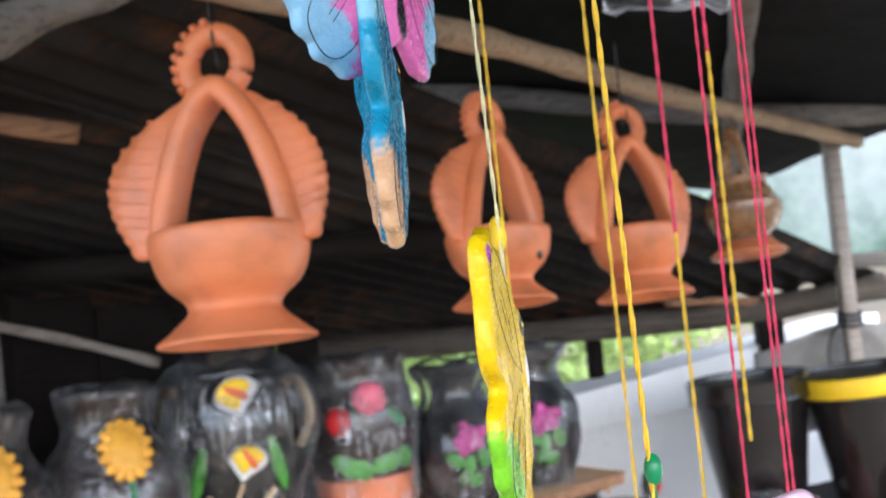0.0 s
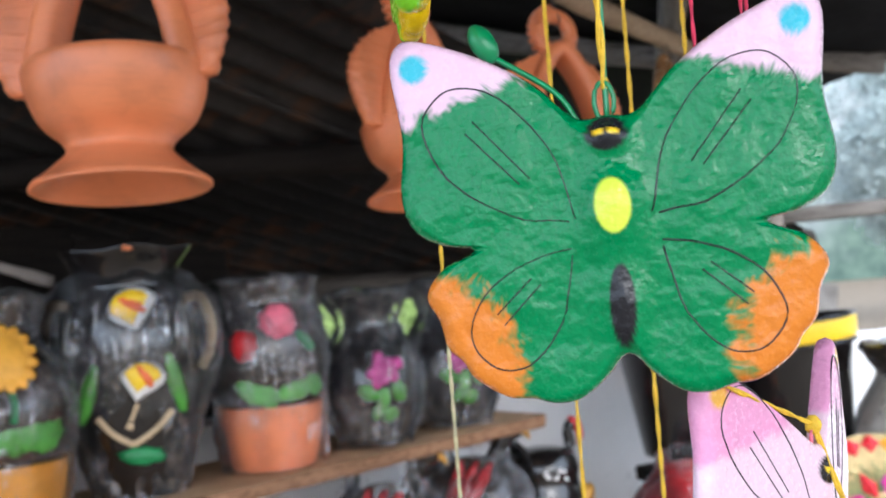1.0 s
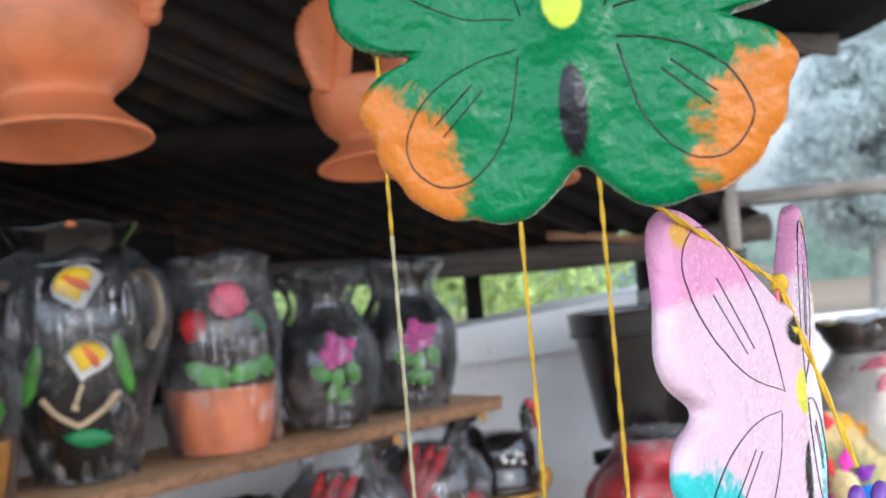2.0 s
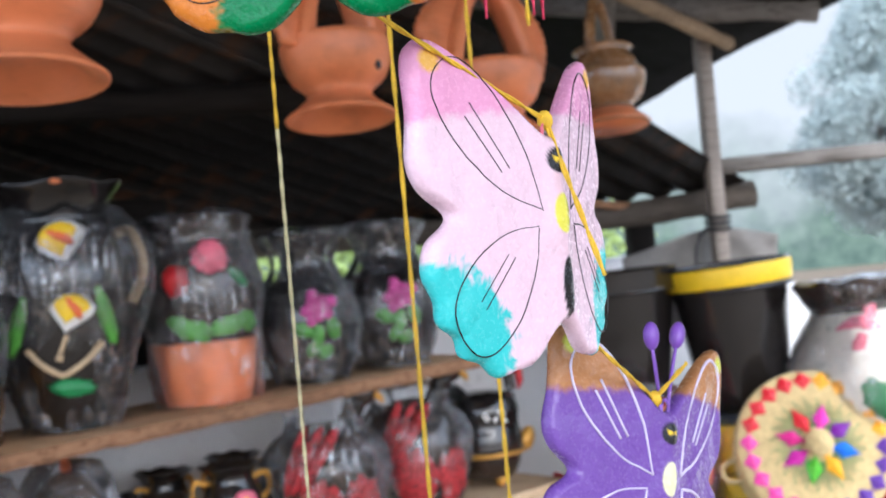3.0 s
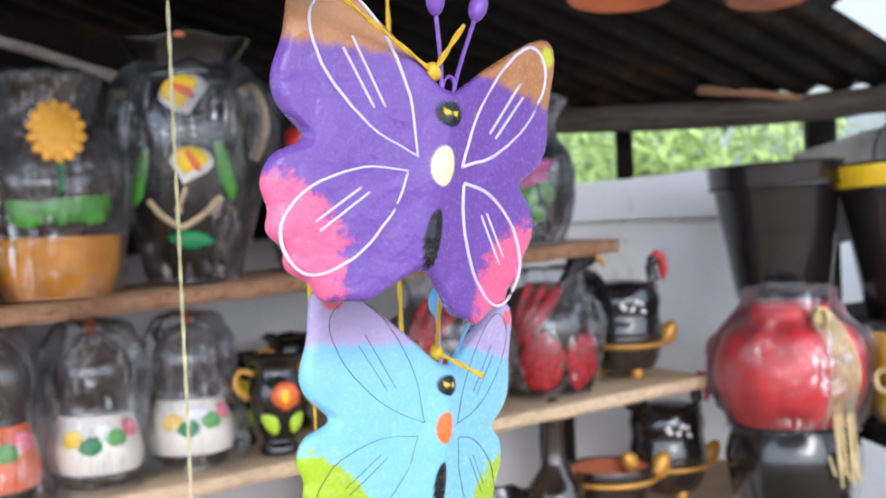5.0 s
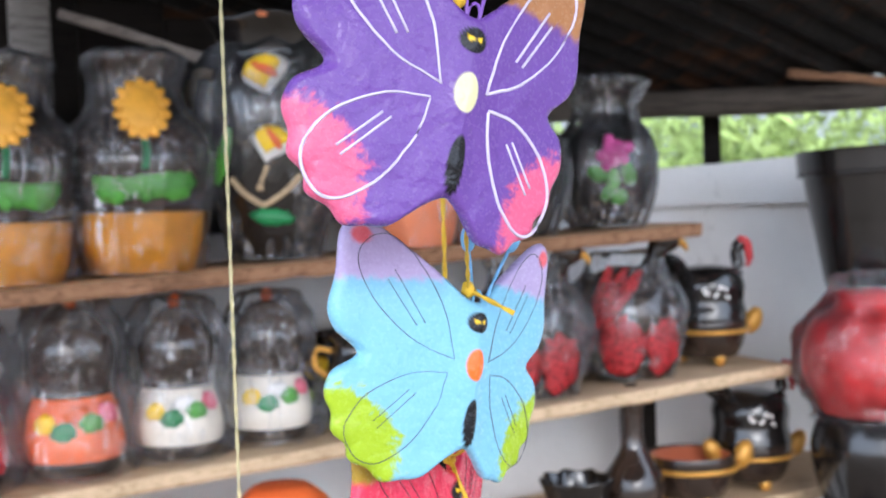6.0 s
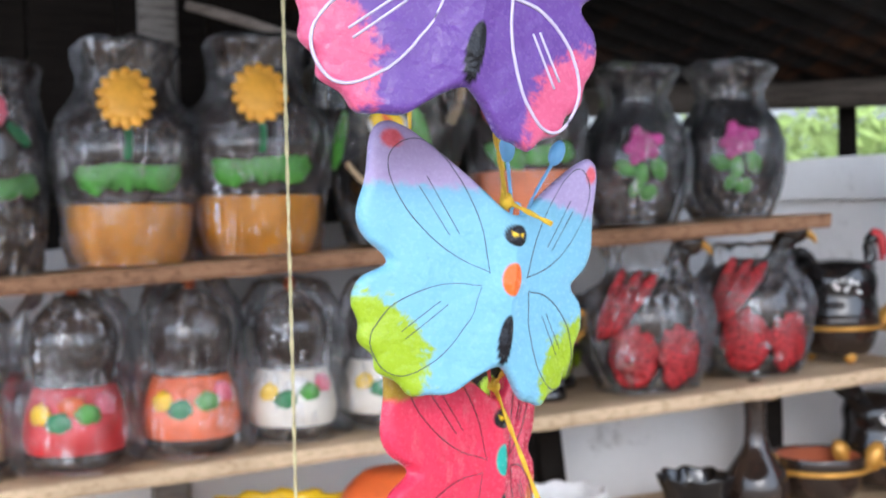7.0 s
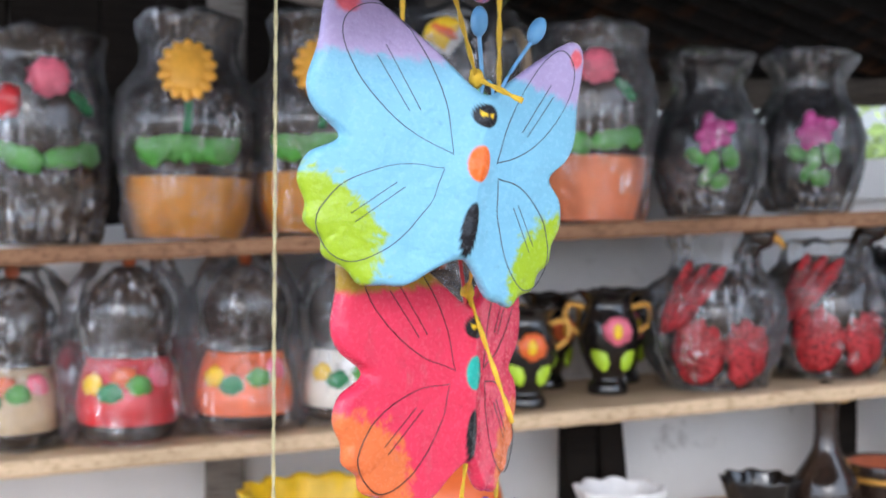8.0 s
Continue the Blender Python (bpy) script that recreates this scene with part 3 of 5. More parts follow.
def far_tree(x, y, h, seed):
    t = thing("tree", pose(x, y, 0), "leafy tree standing far off, mist painted into its pale leaves", "tree", "trees in the mist")
    rg = np.random.RandomState(seed)
    trunk = tube([(0, 0, -0.3), (0.1, 0, h * 0.35), (-0.1, 0.1, h * 0.75)], [0.28, 0.2, 0.08], 10)
    for k in range(7):
        a = rg.uniform(0, 6.28)
        z = h * rg.uniform(0.3, 0.65)
        joined(trunk, tube([(0, 0, z), (math.cos(a) * h * 0.12, math.sin(a) * h * 0.12, z + h * 0.1), (math.cos(a) * h * 0.22, math.sin(a) * h * 0.22, z + h * 0.16)], [0.09, 0.06, 0.02], 7))
    part("trunk", trunk, M_BEAM, t)
    cl = []
    for k in range(80):
        a, z = rg.uniform(0, 6.28), rg.uniform(0.32, 1.0)
        r = h * 0.27 * math.sin(math.pi * min(1, (z - 0.2) / 0.85)) * rg.uniform(0.3, 1)
        cl.append(((math.cos(a) * r, math.sin(a) * r, z * h), h * rg.uniform(0.07, 0.13)))
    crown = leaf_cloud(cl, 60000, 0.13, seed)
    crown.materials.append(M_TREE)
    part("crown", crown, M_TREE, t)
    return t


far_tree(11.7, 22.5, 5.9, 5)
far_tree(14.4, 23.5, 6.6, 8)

# ---- ornaments on the pots ----


def front(profile, z):
    """Radius of a profile at height z."""
    p = sorted([(q[1], q[0]) for q in profile])
    return float(np.interp(z, [a for a, _ in p], [b for _, b in p]))


def blob_on(profile, ang, z, rx, rz, ry=0.006, roll=0.0, seed=0.0):
    """A flattened lump on a pot's side: ang degrees from the front (-y), at height z."""
    r = front(profile, z)
    a = radians(ang)
    m = Matrix.Translation((math.sin(a) * r, -math.cos(a) * r, z)) @ Matrix.Rotation(a, 4, "Z") @ Matrix.Rotation(radians(roll), 4, "Y")
    return ball(rx, ry, rz, m, 18, 0.30, seed)


def film(profile, parent, grow=0.006, seed=0, top=0.006, deep=1.0):
    """Loose cling film round a pot, standing off it in folds."""
    prof = [q for q in spline(profile, 4)]
    outer = {}
    for r, z in prof:
        outer[round(z, 4)] = max(r, outer.get(round(z, 4), 0))
    zs = sorted(outer)
    rs = [outer[z] for z in zs]
    bm = bmesh.new()
    seg, rings = 56, []
    lo, hi = zs[0], zs[-1] + top
    for j in range(37):
        z = lo + (hi - lo) * j / 36
        r0 = float(np.interp(z, zs, rs))
        win = [float(np.interp(z + q, zs, rs)) for q in (-0.03, -0.015, 0, 0.015, 0.03)]
        r = 0.72 * r0 + 0.28 * max(win)
        ring = []
        for i in range(seg):
            a = 2 * math.pi * i / seg
            c = Vector((math.cos(a), math.sin(a), 0))
            fold = abs(noise.noise((c.x * 2.6 + seed, c.y * 2.6, z * 9))) + 0.6 * abs(noise.noise((c.x * 6 + seed, c.y * 6, z * 30)))
            rr = r + grow * (0.35 + 1.5 * fold)
            if j == 36:
                rr *= 0.8
            ring.append(bm.verts.new((c.x * rr, c.y * rr * deep, z + (0.012 * noise.noise((c.x * 2, c.y * 2, seed)) if j > 33 else 0))))
        rings.append(ring)
    for a, b in zip(rings, rings[1:]):
        for i in range(seg):
            bm.faces.new((a[i], a[(i + 1) % seg], b[(i + 1) % seg], b[i]))
    bm.faces.new(rings[-1])
    # crumpled skirt at the foot
    skirt = []
    for i in range(seg):
        v = rings[0][i].co
        skirt.append(bm.verts.new((v.x * 1.12 + 0.006 * noise.noise((v.x * 60, v.y * 60, seed)), v.y * 1.12, 0.001 + 0.003 * abs(noise.noise((v.x * 90, v.y * 90, seed))))))
    for i in range(seg):
        bm.faces.new((skirt[i], skirt[(i + 1) % seg], rings[0][(i + 1) % seg], rings[0][i]))
    return part("plastic_wrap", bm, M_WRAP, parent, "creased clear cling film")


def hollow(profile, wall=0.005, deep=0.5):
    """Adds an inside to an open pot's outer profile."""
    top = profile[-1]
    out = list(profile) + [(top[0] - wall * 0.5, top[1] + 0.001), (top[0] - wall, top[1] - 0.001)]
    n = len(profile)
    for r, z in reversed(profile[int(n * (1 - deep)):-1]):
        out.append((max(0.004, r - wall), z))
    out.append((0.001, out[-1][1] - 0.004))
    return out


SUN_P = [(0.066, 0.0), (0.072, 0.003), (0.083, 0.035), (0.0885, 0.078), (0.089, 0.082)]
SUN_Q = [(0.080, 0.082), (0.088, 0.10), (0.100, 0.14), (0.100, 0.165), (0.086, 0.20), (0.060, 0.225), (0.054, 0.245), (0.057, 0.275), (0.066, 0.297), (0.067, 0.302)]


def sunflower_vase(m, label, seed):
    t = thing("vase", m, label, "vase", "wrapped vases on the upper shelf")
    part("base_pot", lathe(SUN_P + [(0.083, 0.084), (0.08, 0.082)], 44, 0.02, seed), M_OCHRE, t, "ochre painted lower pot")
    part("body", lathe(hollow(SUN_Q), 44, 0.02, seed), M_BROWN, t, "dark brown glazed upper body")
    slope = Matrix.Translation((0, -0.088, 0.222)) @ Matrix.Rotation(radians(-24), 4, "X")
    sf = part("sunflower", ball(0.027, 0.010, 0.034, slope, 16, 0.25, seed), M_SUN, t, "yellow-orange modelled sunflower")
    for k in range(14):
        a = 2 * math.pi * k / 14
        part("petal", ball(0.0085, 0.006, 0.013, slope @ Matrix.Translation((math.sin(a) * 0.026, 0.001, math.cos(a) * 0.034)) @ Matrix.Rotation(a, 4, "Y"), 10), M_SUN, sf)
    for a, w, ro in ((-27, 0.03, 25), (27, 0.03, -25), (-10, 0.022, 70), (11, 0.022, -65), (0, 0.012, 0)):
        part("leaf", blob_on(SUN_Q, a, 0.122, w * 0.9, 0.024, 0.0045, ro, seed + a), M_LEAF, t, "bright green modelled leaf")
    part("stem", tube([(0, -front(SUN_Q, 0.15) - 0.002, 0.14), (0.003, -front(SUN_Q, 0.17) - 0.002, 0.165), (0, -front(SUN_Q, 0.19) - 0.001, 0.19)], 0.005), M_DEEPGREEN, t)
    film(SUN_P + SUN_Q[1:], t, 0.008, seed)
    return t


sunflower_vase(stand(-0.863, 0.12, upper(-0.863) + 0.002, -4), "brown vase with sunflower and ochre base in cling film", 1)
sunflower_vase(stand(-1.042, 0.12, upper(-1.042) + 0.002, -2), "brown vase with sunflower and ochre base in cling film", 2)

LILY_P = [(0.052, 0.0), (0.056, 0.004), (0.074, 0.06), (0.090, 0.125), (0.097, 0.18), (0.098, 0.225), (0.090, 0.262), (0.074, 0.284), (0.070, 0.298), (0.076, 0.322), (0.088, 0.341), (0.090, 0.347)]


def calla(parent, P, ang, z, size, roll):
    """A white cupped lily with a yellow throat and an orange spadix."""
    r = front(P, z)
    a = radians(ang)
    m = Matrix.Translation((math.sin(a) * r, -math.cos(a) * r, z)) @ Matrix.Rotation(a, 4, "Z") @ Matrix.Rotation(radians(roll), 4, "Y")
    def drop(sx, sz, depth, rough, seed):
        """A leaf-pointed lump: broad above, drawn to a tip below."""
        bm = ball(1, depth, 1, None, 20, rough, seed)
        for v in bm.verts:
            k = v.co.z
            w = 1.0 if k > 0 else max(0.12, 1 + 0.85 * k)
            v.co = Vector((v.co.x * sx * w + 0.25 * sx * min(0, k), v.co.y, k * sz * (1 if k > 0 else 1.15)))
        return bm

    bm = drop(size, size * 0.85, 0.011, 0.12, z * 9)
    bm.transform(m)
    f = part("lily", bm, M_WHITE, parent, "white modelled calla lily")
    bm = drop(size * 0.80, size * 0.62, 0.006, 0.15, 2)
    bm.transform(m @ Matrix.Translation((-size * 0.10, -0.008, size * 0.16)))
    part("lily_throat", bm, M_YELLOW, f, "yellow painted throat")
    bm = ball(size * 0.24, 0.005, size * 0.58, m @ Matrix.Translation((-size * 0.02, -0.0105, size * 0.18)) @ Matrix.Rotation(radians(-42), 4, "Y"), 12, 0.3, 3)
    part("lily_spadix", bm, M_ORANGE, f, "orange spadix")


def lily_vase(m):
    t = thing("vase", m, "tall black vase with two calla lilies, tan handles and cling film", "vase", "wrapped vases on the upper shelf")
    P = LILY_P
    part("body", lathe(hollow(P, 0.006, 0.4), 48, 0.015, 3, 5, 0.005, 0.32), M_GLAZE, t, "glossy black glazed body")
    part("rim_chip", blob_on(P, 6, 0.345, 0.008, 0.004, 0.004), M_TERRA, t, "bare orange chip on the rim")
    for sgn in (-1, 1):
        part("handle", tube([(sgn * 0.082, -0.020, 0.272), (sgn * 0.100, -0.030, 0.272), (sgn * 0.113, -0.034, 0.240), (sgn * 0.112, -0.034, 0.205), (sgn * 0.096, -0.030, 0.172)], 0.0075, 10), M_TAN, t, "tan clay handle")
    calla(t, P, 8, 0.262, 0.034, -20)
    calla(t, P, 12, 0.165, 0.030, 10)
    for ang, z, ro in ((-36, 0.150, 24), (40, 0.158, -16)):
        part("leaf", blob_on(P, ang, z, 0.012, 0.042, 0.007, ro), M_LEAF, t, "bright green leaf")
    part("low_leaf", blob_on(P, 8, 0.062, 0.030, 0.012, 0.006, 4), M_DEEPGREEN, t, "deep green leaf")
    pts = []
    for a, z in ((-30, 0.118), (-18, 0.096), (-4, 0.082), (0, 0.080), (6, 0.083), (22, 0.098), (36, 0.120)):
        r = front(P, z) + 0.002
        pts.append((math.sin(radians(a)) * r, -math.cos(radians(a)) * r, z))
    part("stem", tube(pts, 0.0045, 8), M_TAN, t, "tan clay stem")
    part("flower_stalk", tube([(math.sin(0.1) * 0.087, -math.cos(0.1) * 0.087, 0.135), (0.0, -0.083, 0.115), (-0.004, -0.082, 0.10)], 0.006, 8), M_TAN, t)
    film([(0.056, 0.0), (0.076, 0.06), (0.092, 0.12), (0.110, 0.165), (0.122, 0.205), (0.122, 0.245), (0.108, 0.278), (0.082, 0.30), (0.076, 0.315)], t, 0.006, 7, 0.0, 0.86)
    return t


lily_vase(stand(-0.669, 0.12, upper(-0.669) + 0.002, -26))

TUL_P = [(0.060, 0.0), (0.064, 0.003), (0.074, 0.045), (0.079, 0.085), (0.080, 0.092)]
TUL_Q = [(0.072, 0.092), (0.080, 0.12), (0.084, 0.155), (0.081, 0.195), (0.070, 0.23), (0.066, 0.252), (0.075, 0.275), (0.076, 0.279)]


def tulip_vase(m, label, seed, lower_mat):
    t = thing("vase", m, label, "vase", "wrapped vases on the upper shelf")
    part("base_pot", lathe(TUL_P + [(0.074, 0.094), (0.072, 0.092)], 44, 0.02, seed), lower_mat, t, "terracotta lower pot")
    part("body", lathe(hollow(TUL_Q), 44, 0.02, seed, 4, 0.006, 0.25), M_BROWN, t, "dark glazed upper body")
    for ang, z, s, mat, nm in ((8, 0.215, 0.026, M_PINK, "tulip"), (-30, 0.185, 0.021, M_RED, "tulip")):
        part(nm, blob_on(TUL_Q, ang, z, s, s * 1.05, 0.011, 8, z), mat, t, "modelled tulip flower")
    for ang, z, rx, rz, ro in ((38, 0.185, 0.009, 0.022, -25), (-18, 0.115, 0.034, 0.017, 10), (22, 0.115, 0.03, 0.014, -8), (48, 0.12, 0.02, 0.016, 10)):
        part("leaf", blob_on(TUL_Q, ang, z, rx, rz, 0.0045, ro * 2, ang), M_LEAF if z < 0.15 else M_DEEPGREEN, t, "green modelled leaf")
    film(TUL_P + TUL_Q[1:], t, 0.009, seed + 4)
    return t


tulip_vase(stand(-0.464, 0.10, upper(-0.464) + 0.002, -22), "dark vase with pink tulips and terracotta base in cling film", 3, M_TERRA)
tulip_vase(stand(-1.235, 0.12, upper(-1.235) + 0.002, 4), "dark vase with pink flowers and green leaves in cling film", 6, M_BROWN)

ROSE_P = [(0.044, 0.0), (0.047, 0.003), (0.060, 0.035), (0.073, 0.08), (0.075, 0.105), (0.066, 0.14), (0.044, 0.17), (0.037, 0.19), (0.042, 0.212), (0.058, 0.231), (0.060, 0.235)]


def rose_vase(m, label, seed):
    t = thing("vase", m, label, "vase", "wrapped vases on the upper shelf")
    part("body", lathe(hollow(ROSE_P, 0.005, 0.4), 44, 0.015, seed, 5, 0.004, 0.21), M_GLAZE, t, "black glazed body with flared neck")
    r = front(ROSE_P, 0.115)
    rose = None
    for k in range(9):
        a = 2.4 * k
        q = 0.004 + 0.0022 * k
        petal = ball(0.014, 0.007, 0.010, Matrix.Translation((0.006 + math.cos(a) * q, -r - 0.004 + 0.0007 * k, 0.118 + math.sin(a) * q)) @ Matrix.Rotation(-a, 4, "Y"), 10, 0.2, k)
        if rose is None:
            rose = part("rose", petal, M_MAGENTA, t, "magenta modelled rose")
        else:
            part("petal", petal, M_MAGENTA, rose)
    for ang, z, rx, rz, ro in ((-14, 0.086, 0.017, 0.011, 30), (24, 0.086, 0.012, 0.018, -20), (4, 0.076, 0.01, 0.02, 8), (14, 0.05, 0.014, 0.011, -30), (-4, 0.055, 0.008, 0.012, 20)):
        part("leaf", blob_on(ROSE_P, ang, z, rx, rz, 0.006, ro, ang), M_LEAF, t, "bright green modelled leaf")
    film(ROSE_P, t, 0.010, seed + 9, 0.010)
    return t


rose_vase(stand(-0.285, 0.09, upper(-0.285) + 0.002, -24), "black vase with magenta rose, tightly wrapped in cling film", 2)
rose_vase(stand(-0.120, 0.09, upper(-0.120) + 0.002, -28), "black vase with magenta rose and crumpled cling film", 5)

# ---- lower shelf ----
JUG_P = [(0.048, 0.0), (0.053, 0.003), (0.063, 0.02), (0.068, 0.045), (0.062, 0.08), (0.052, 0.108)]
JUG_Q = [(0.052, 0.108), (0.051, 0.12), (0.057, 0.145), (0.059, 0.168), (0.052, 0.190), (0.034, 0.212), (0.014, 0.226)]


def lidded_jug(m, label, lower_mat, seed, sc=1.0):
    t = thing("jug", m @ Matrix.Scale(sc, 4), label, "jug", "wrapped jugs on the lower shelf")
    part("body", lathe(JUG_P, 40, 0.02, seed), lower_mat, t, "painted lower body")
    part("lid", lathe(JUG_Q, 40, 0.02, seed), M_BROWN, t, "dark brown glazed top")
    part("foot", lathe([(0.049, 0.0005), (0.055, 0.003), (0.0645, 0.020), (0.066, 0.024), (0.060, 0.022), (0.048, 0.003)], 40, smooth=0), M_BROWN, t, "dark brown foot")
    part("knob", ball(0.010, 0.010, 0.012, Matrix.Translation((0, 0, 0.234)), 12), M_ORANGE, t, "orange clay knob")
    for ang, z, mat in ((-42, 0.055, M_YELLOW), (-18, 0.045, M_DEEPGREEN), (14, 0.055, M_LEAF), (40, 0.065, M_PINK), (-2, 0.065, M_WHITE if lower_mat is M_CREAM else M_ORANGE)):
        part("flower" if mat in (M_YELLOW, M_PINK, M_ORANGE, M_WHITE) else "leaf", blob_on(JUG_P, ang, z + 0.02, 0.017, 0.013, 0.006, ang, z), mat, t, "small painted clay flower" if mat in (M_YELLOW, M_PINK, M_ORANGE, M_WHITE) else "")
    film([(0.060, 0.0), (0.076, 0.02), (0.078, 0.05), (0.069, 0.09), (0.060, 0.118), (0.064, 0.15), (0.066, 0.175), (0.058, 0.202), (0.042, 0.222), (0.034, 0.236)], t, 0.012, seed + 20, 0.004)
    return t


lidded_jug(stand(-1.274, 0.12, lower(-1.274) + 0.002), "tan jug with a round handle in cling film", M_TAN, 1)
lidded_jug(stand(-1.121, 0.10, lower(-1.121) + 0.002), "brown jug with red body and flowers in cling film", M_RED, 2, sc=1.03)
lidded_jug(stand(-0.966, 0.10, lower(-0.966) + 0.002), "brown jug with orange body and flowers in cling film", M_ORANGE, 3)
lidded_jug(stand(-0.825, 0.10, lower(-0.825) + 0.002), "brown jug with cream body and flowers in cling film", M_CREAM, 4, sc=0.93)
lidded_jug(stand(-0.689, 0.11, lower(-0.689) + 0.002), "small brown jug with cream body in cling film", M_CREAM, 5, sc=0.90)

MUG_P = [(0.026, 0.0), (0.028, 0.003), (0.027, 0.012), (0.022, 0.022), (0.030, 0.04), (0.041, 0.07), (0.041, 0.095), (0.033, 0.118), (0.034, 0.130), (0.044, 0.140)]


def tulip_mug(m, label, flower, sc=1.0):
    t = thing("mug", m @ Matrix.Scale(sc, 4), label, "mug", "black flower mugs on the lower shelf")
    part("body", lathe(hollow(MUG_P, 0.004, 0.5), 36, 0.01, 1, 7, 0.003, 0.128), M_GLAZE, t, "black glazed body with a wavy rim")
    for sgn in (-1, 1):
        part("handle", tube([(sgn * 0.034, 0, 0.118), (sgn * 0.056, 0, 0.122), (sgn * 0.060, 0, 0.098), (sgn * 0.041, 0, 0.082)], 0.0045, 8), M_GOLD, t, "gold painted handle")
    f = part("flower", blob_on(MUG_P, 2, 0.088, 0.020, 0.019, 0.008), flower, t, "large modelled tulip")
    part("flower_heart", ball(0.007, 0.005, 0.011, Matrix.Translation((0, -front(MUG_P, 0.088) - 0.007, 0.088)), 10), M_YELLOW, f, "yellow heart")
    for a, ro in ((-34, -22), (34, 22)):
        part("leaf", blob_on(MUG_P, a, 0.052, 0.011, 0.019, 0.005, ro), M_LIME, t, "lime green leaf")
    return t


tulip_mug(stand(-0.573, 0.06, lower(-0.573) + 0.002, -6), "black mug with coral tulip and lime leaves", M_ORANGE)
tulip_mug(stand(-0.429, 0.12, lower(-0.429) + 0.002, -4), "black mug with pink tulip and lime leaves", M_PINK, 1.08)
tulip_mug(stand(-0.600, 0.17, lower(-0.600) + 0.002, -14), "black mug with yellow flower and gold handles", M_YELLOW, 0.98)
tulip_mug(stand(-0.490, 0.23, lower(-0.490) + 0.002, 20), "black mug with wavy rim behind the others", M_ORANGE, 1.05)
tulip_mug(stand(-0.370, 0.22, lower(-0.370) + 0.002, 12), "black mug with wavy rim behind the others", M_PINK, 1.05)

HEN_P = [(0.050, 0.0), (0.056, 0.004), (0.076, 0.04), (0.088, 0.09), (0.086, 0.125), (0.070, 0.155), (0.045, 0.175), (0.02, 0.185)]


def clay_bird(m, label, seed, wrapped_head=True):
    t = thing("bird_jar", m, label, "bird jar", "wrapped red bird jars")
    part("body", lathe(HEN_P, 40, 0.03, seed), M_BROWN, t, "dark glazed round body")
    for a in (-38, 12):
        part("breast_patch", blob_on(HEN_P, a + 8, 0.062, 0.036, 0.050, 0.012, 0, a), M_REDBEAD, t, "rough red painted patch")
    for k in range(3):
        part("wing_feather", ball(0.012, 0.010, 0.058, Matrix.Translation((-0.066 + 0.014 * k, -0.045 - 0.012 * k, 0.135)) @ Matrix.Rotation(radians(22 + 8 * k), 4, "Y"), 12, 0.1), M_REDBEAD, t, "red painted feather")
    part("neck", tube([(0.03, -0.02, 0.165), (0.04, -0.03, 0.195), (0.048, -0.034, 0.218)], [0.022, 0.017, 0.019], 12), M_GLAZE, t)
    h = part("head", ball(0.026, 0.019, 0.021, Matrix.Translation((0.058, -0.036, 0.226)), 14), M_BROWN, t, "glossy dark head")
    part("beak", tube([(0.074, -0.04, 0.226), (0.086, -0.044, 0.218), (0.092, -0.046, 0.207)], [0.008, 0.006, 0.002], 8), M_GOLD, h, "ochre beak")
    film(HEN_P[:-1] + ([(0.055, 0.215), (0.05, 0.24)] if wrapped_head else [(0.055, 0.20)]), t, 0.012, seed + 30)
    return t


clay_bird(stand(-0.269, 0.10, lower(-0.269) + 0.002, -10), "dark red-breasted clay bird jar wrapped in cling film", 1)
clay_bird(stand(-0.072, 0.12, lower(-0.072) + 0.002, -8), "red clay bird jar in cling film with bare head", 2, False)

TUR_P = [(0.038, 0.012), (0.05, 0.015), (0.062, 0.035), (0.068, 0.062), (0.068, 0.076)]
TUR_Q = [(0.070, 0.078), (0.068, 0.09), (0.064, 0.11), (0.066, 0.135), (0.056, 0.158), (0.03, 0.168), (0.005, 0.17)]


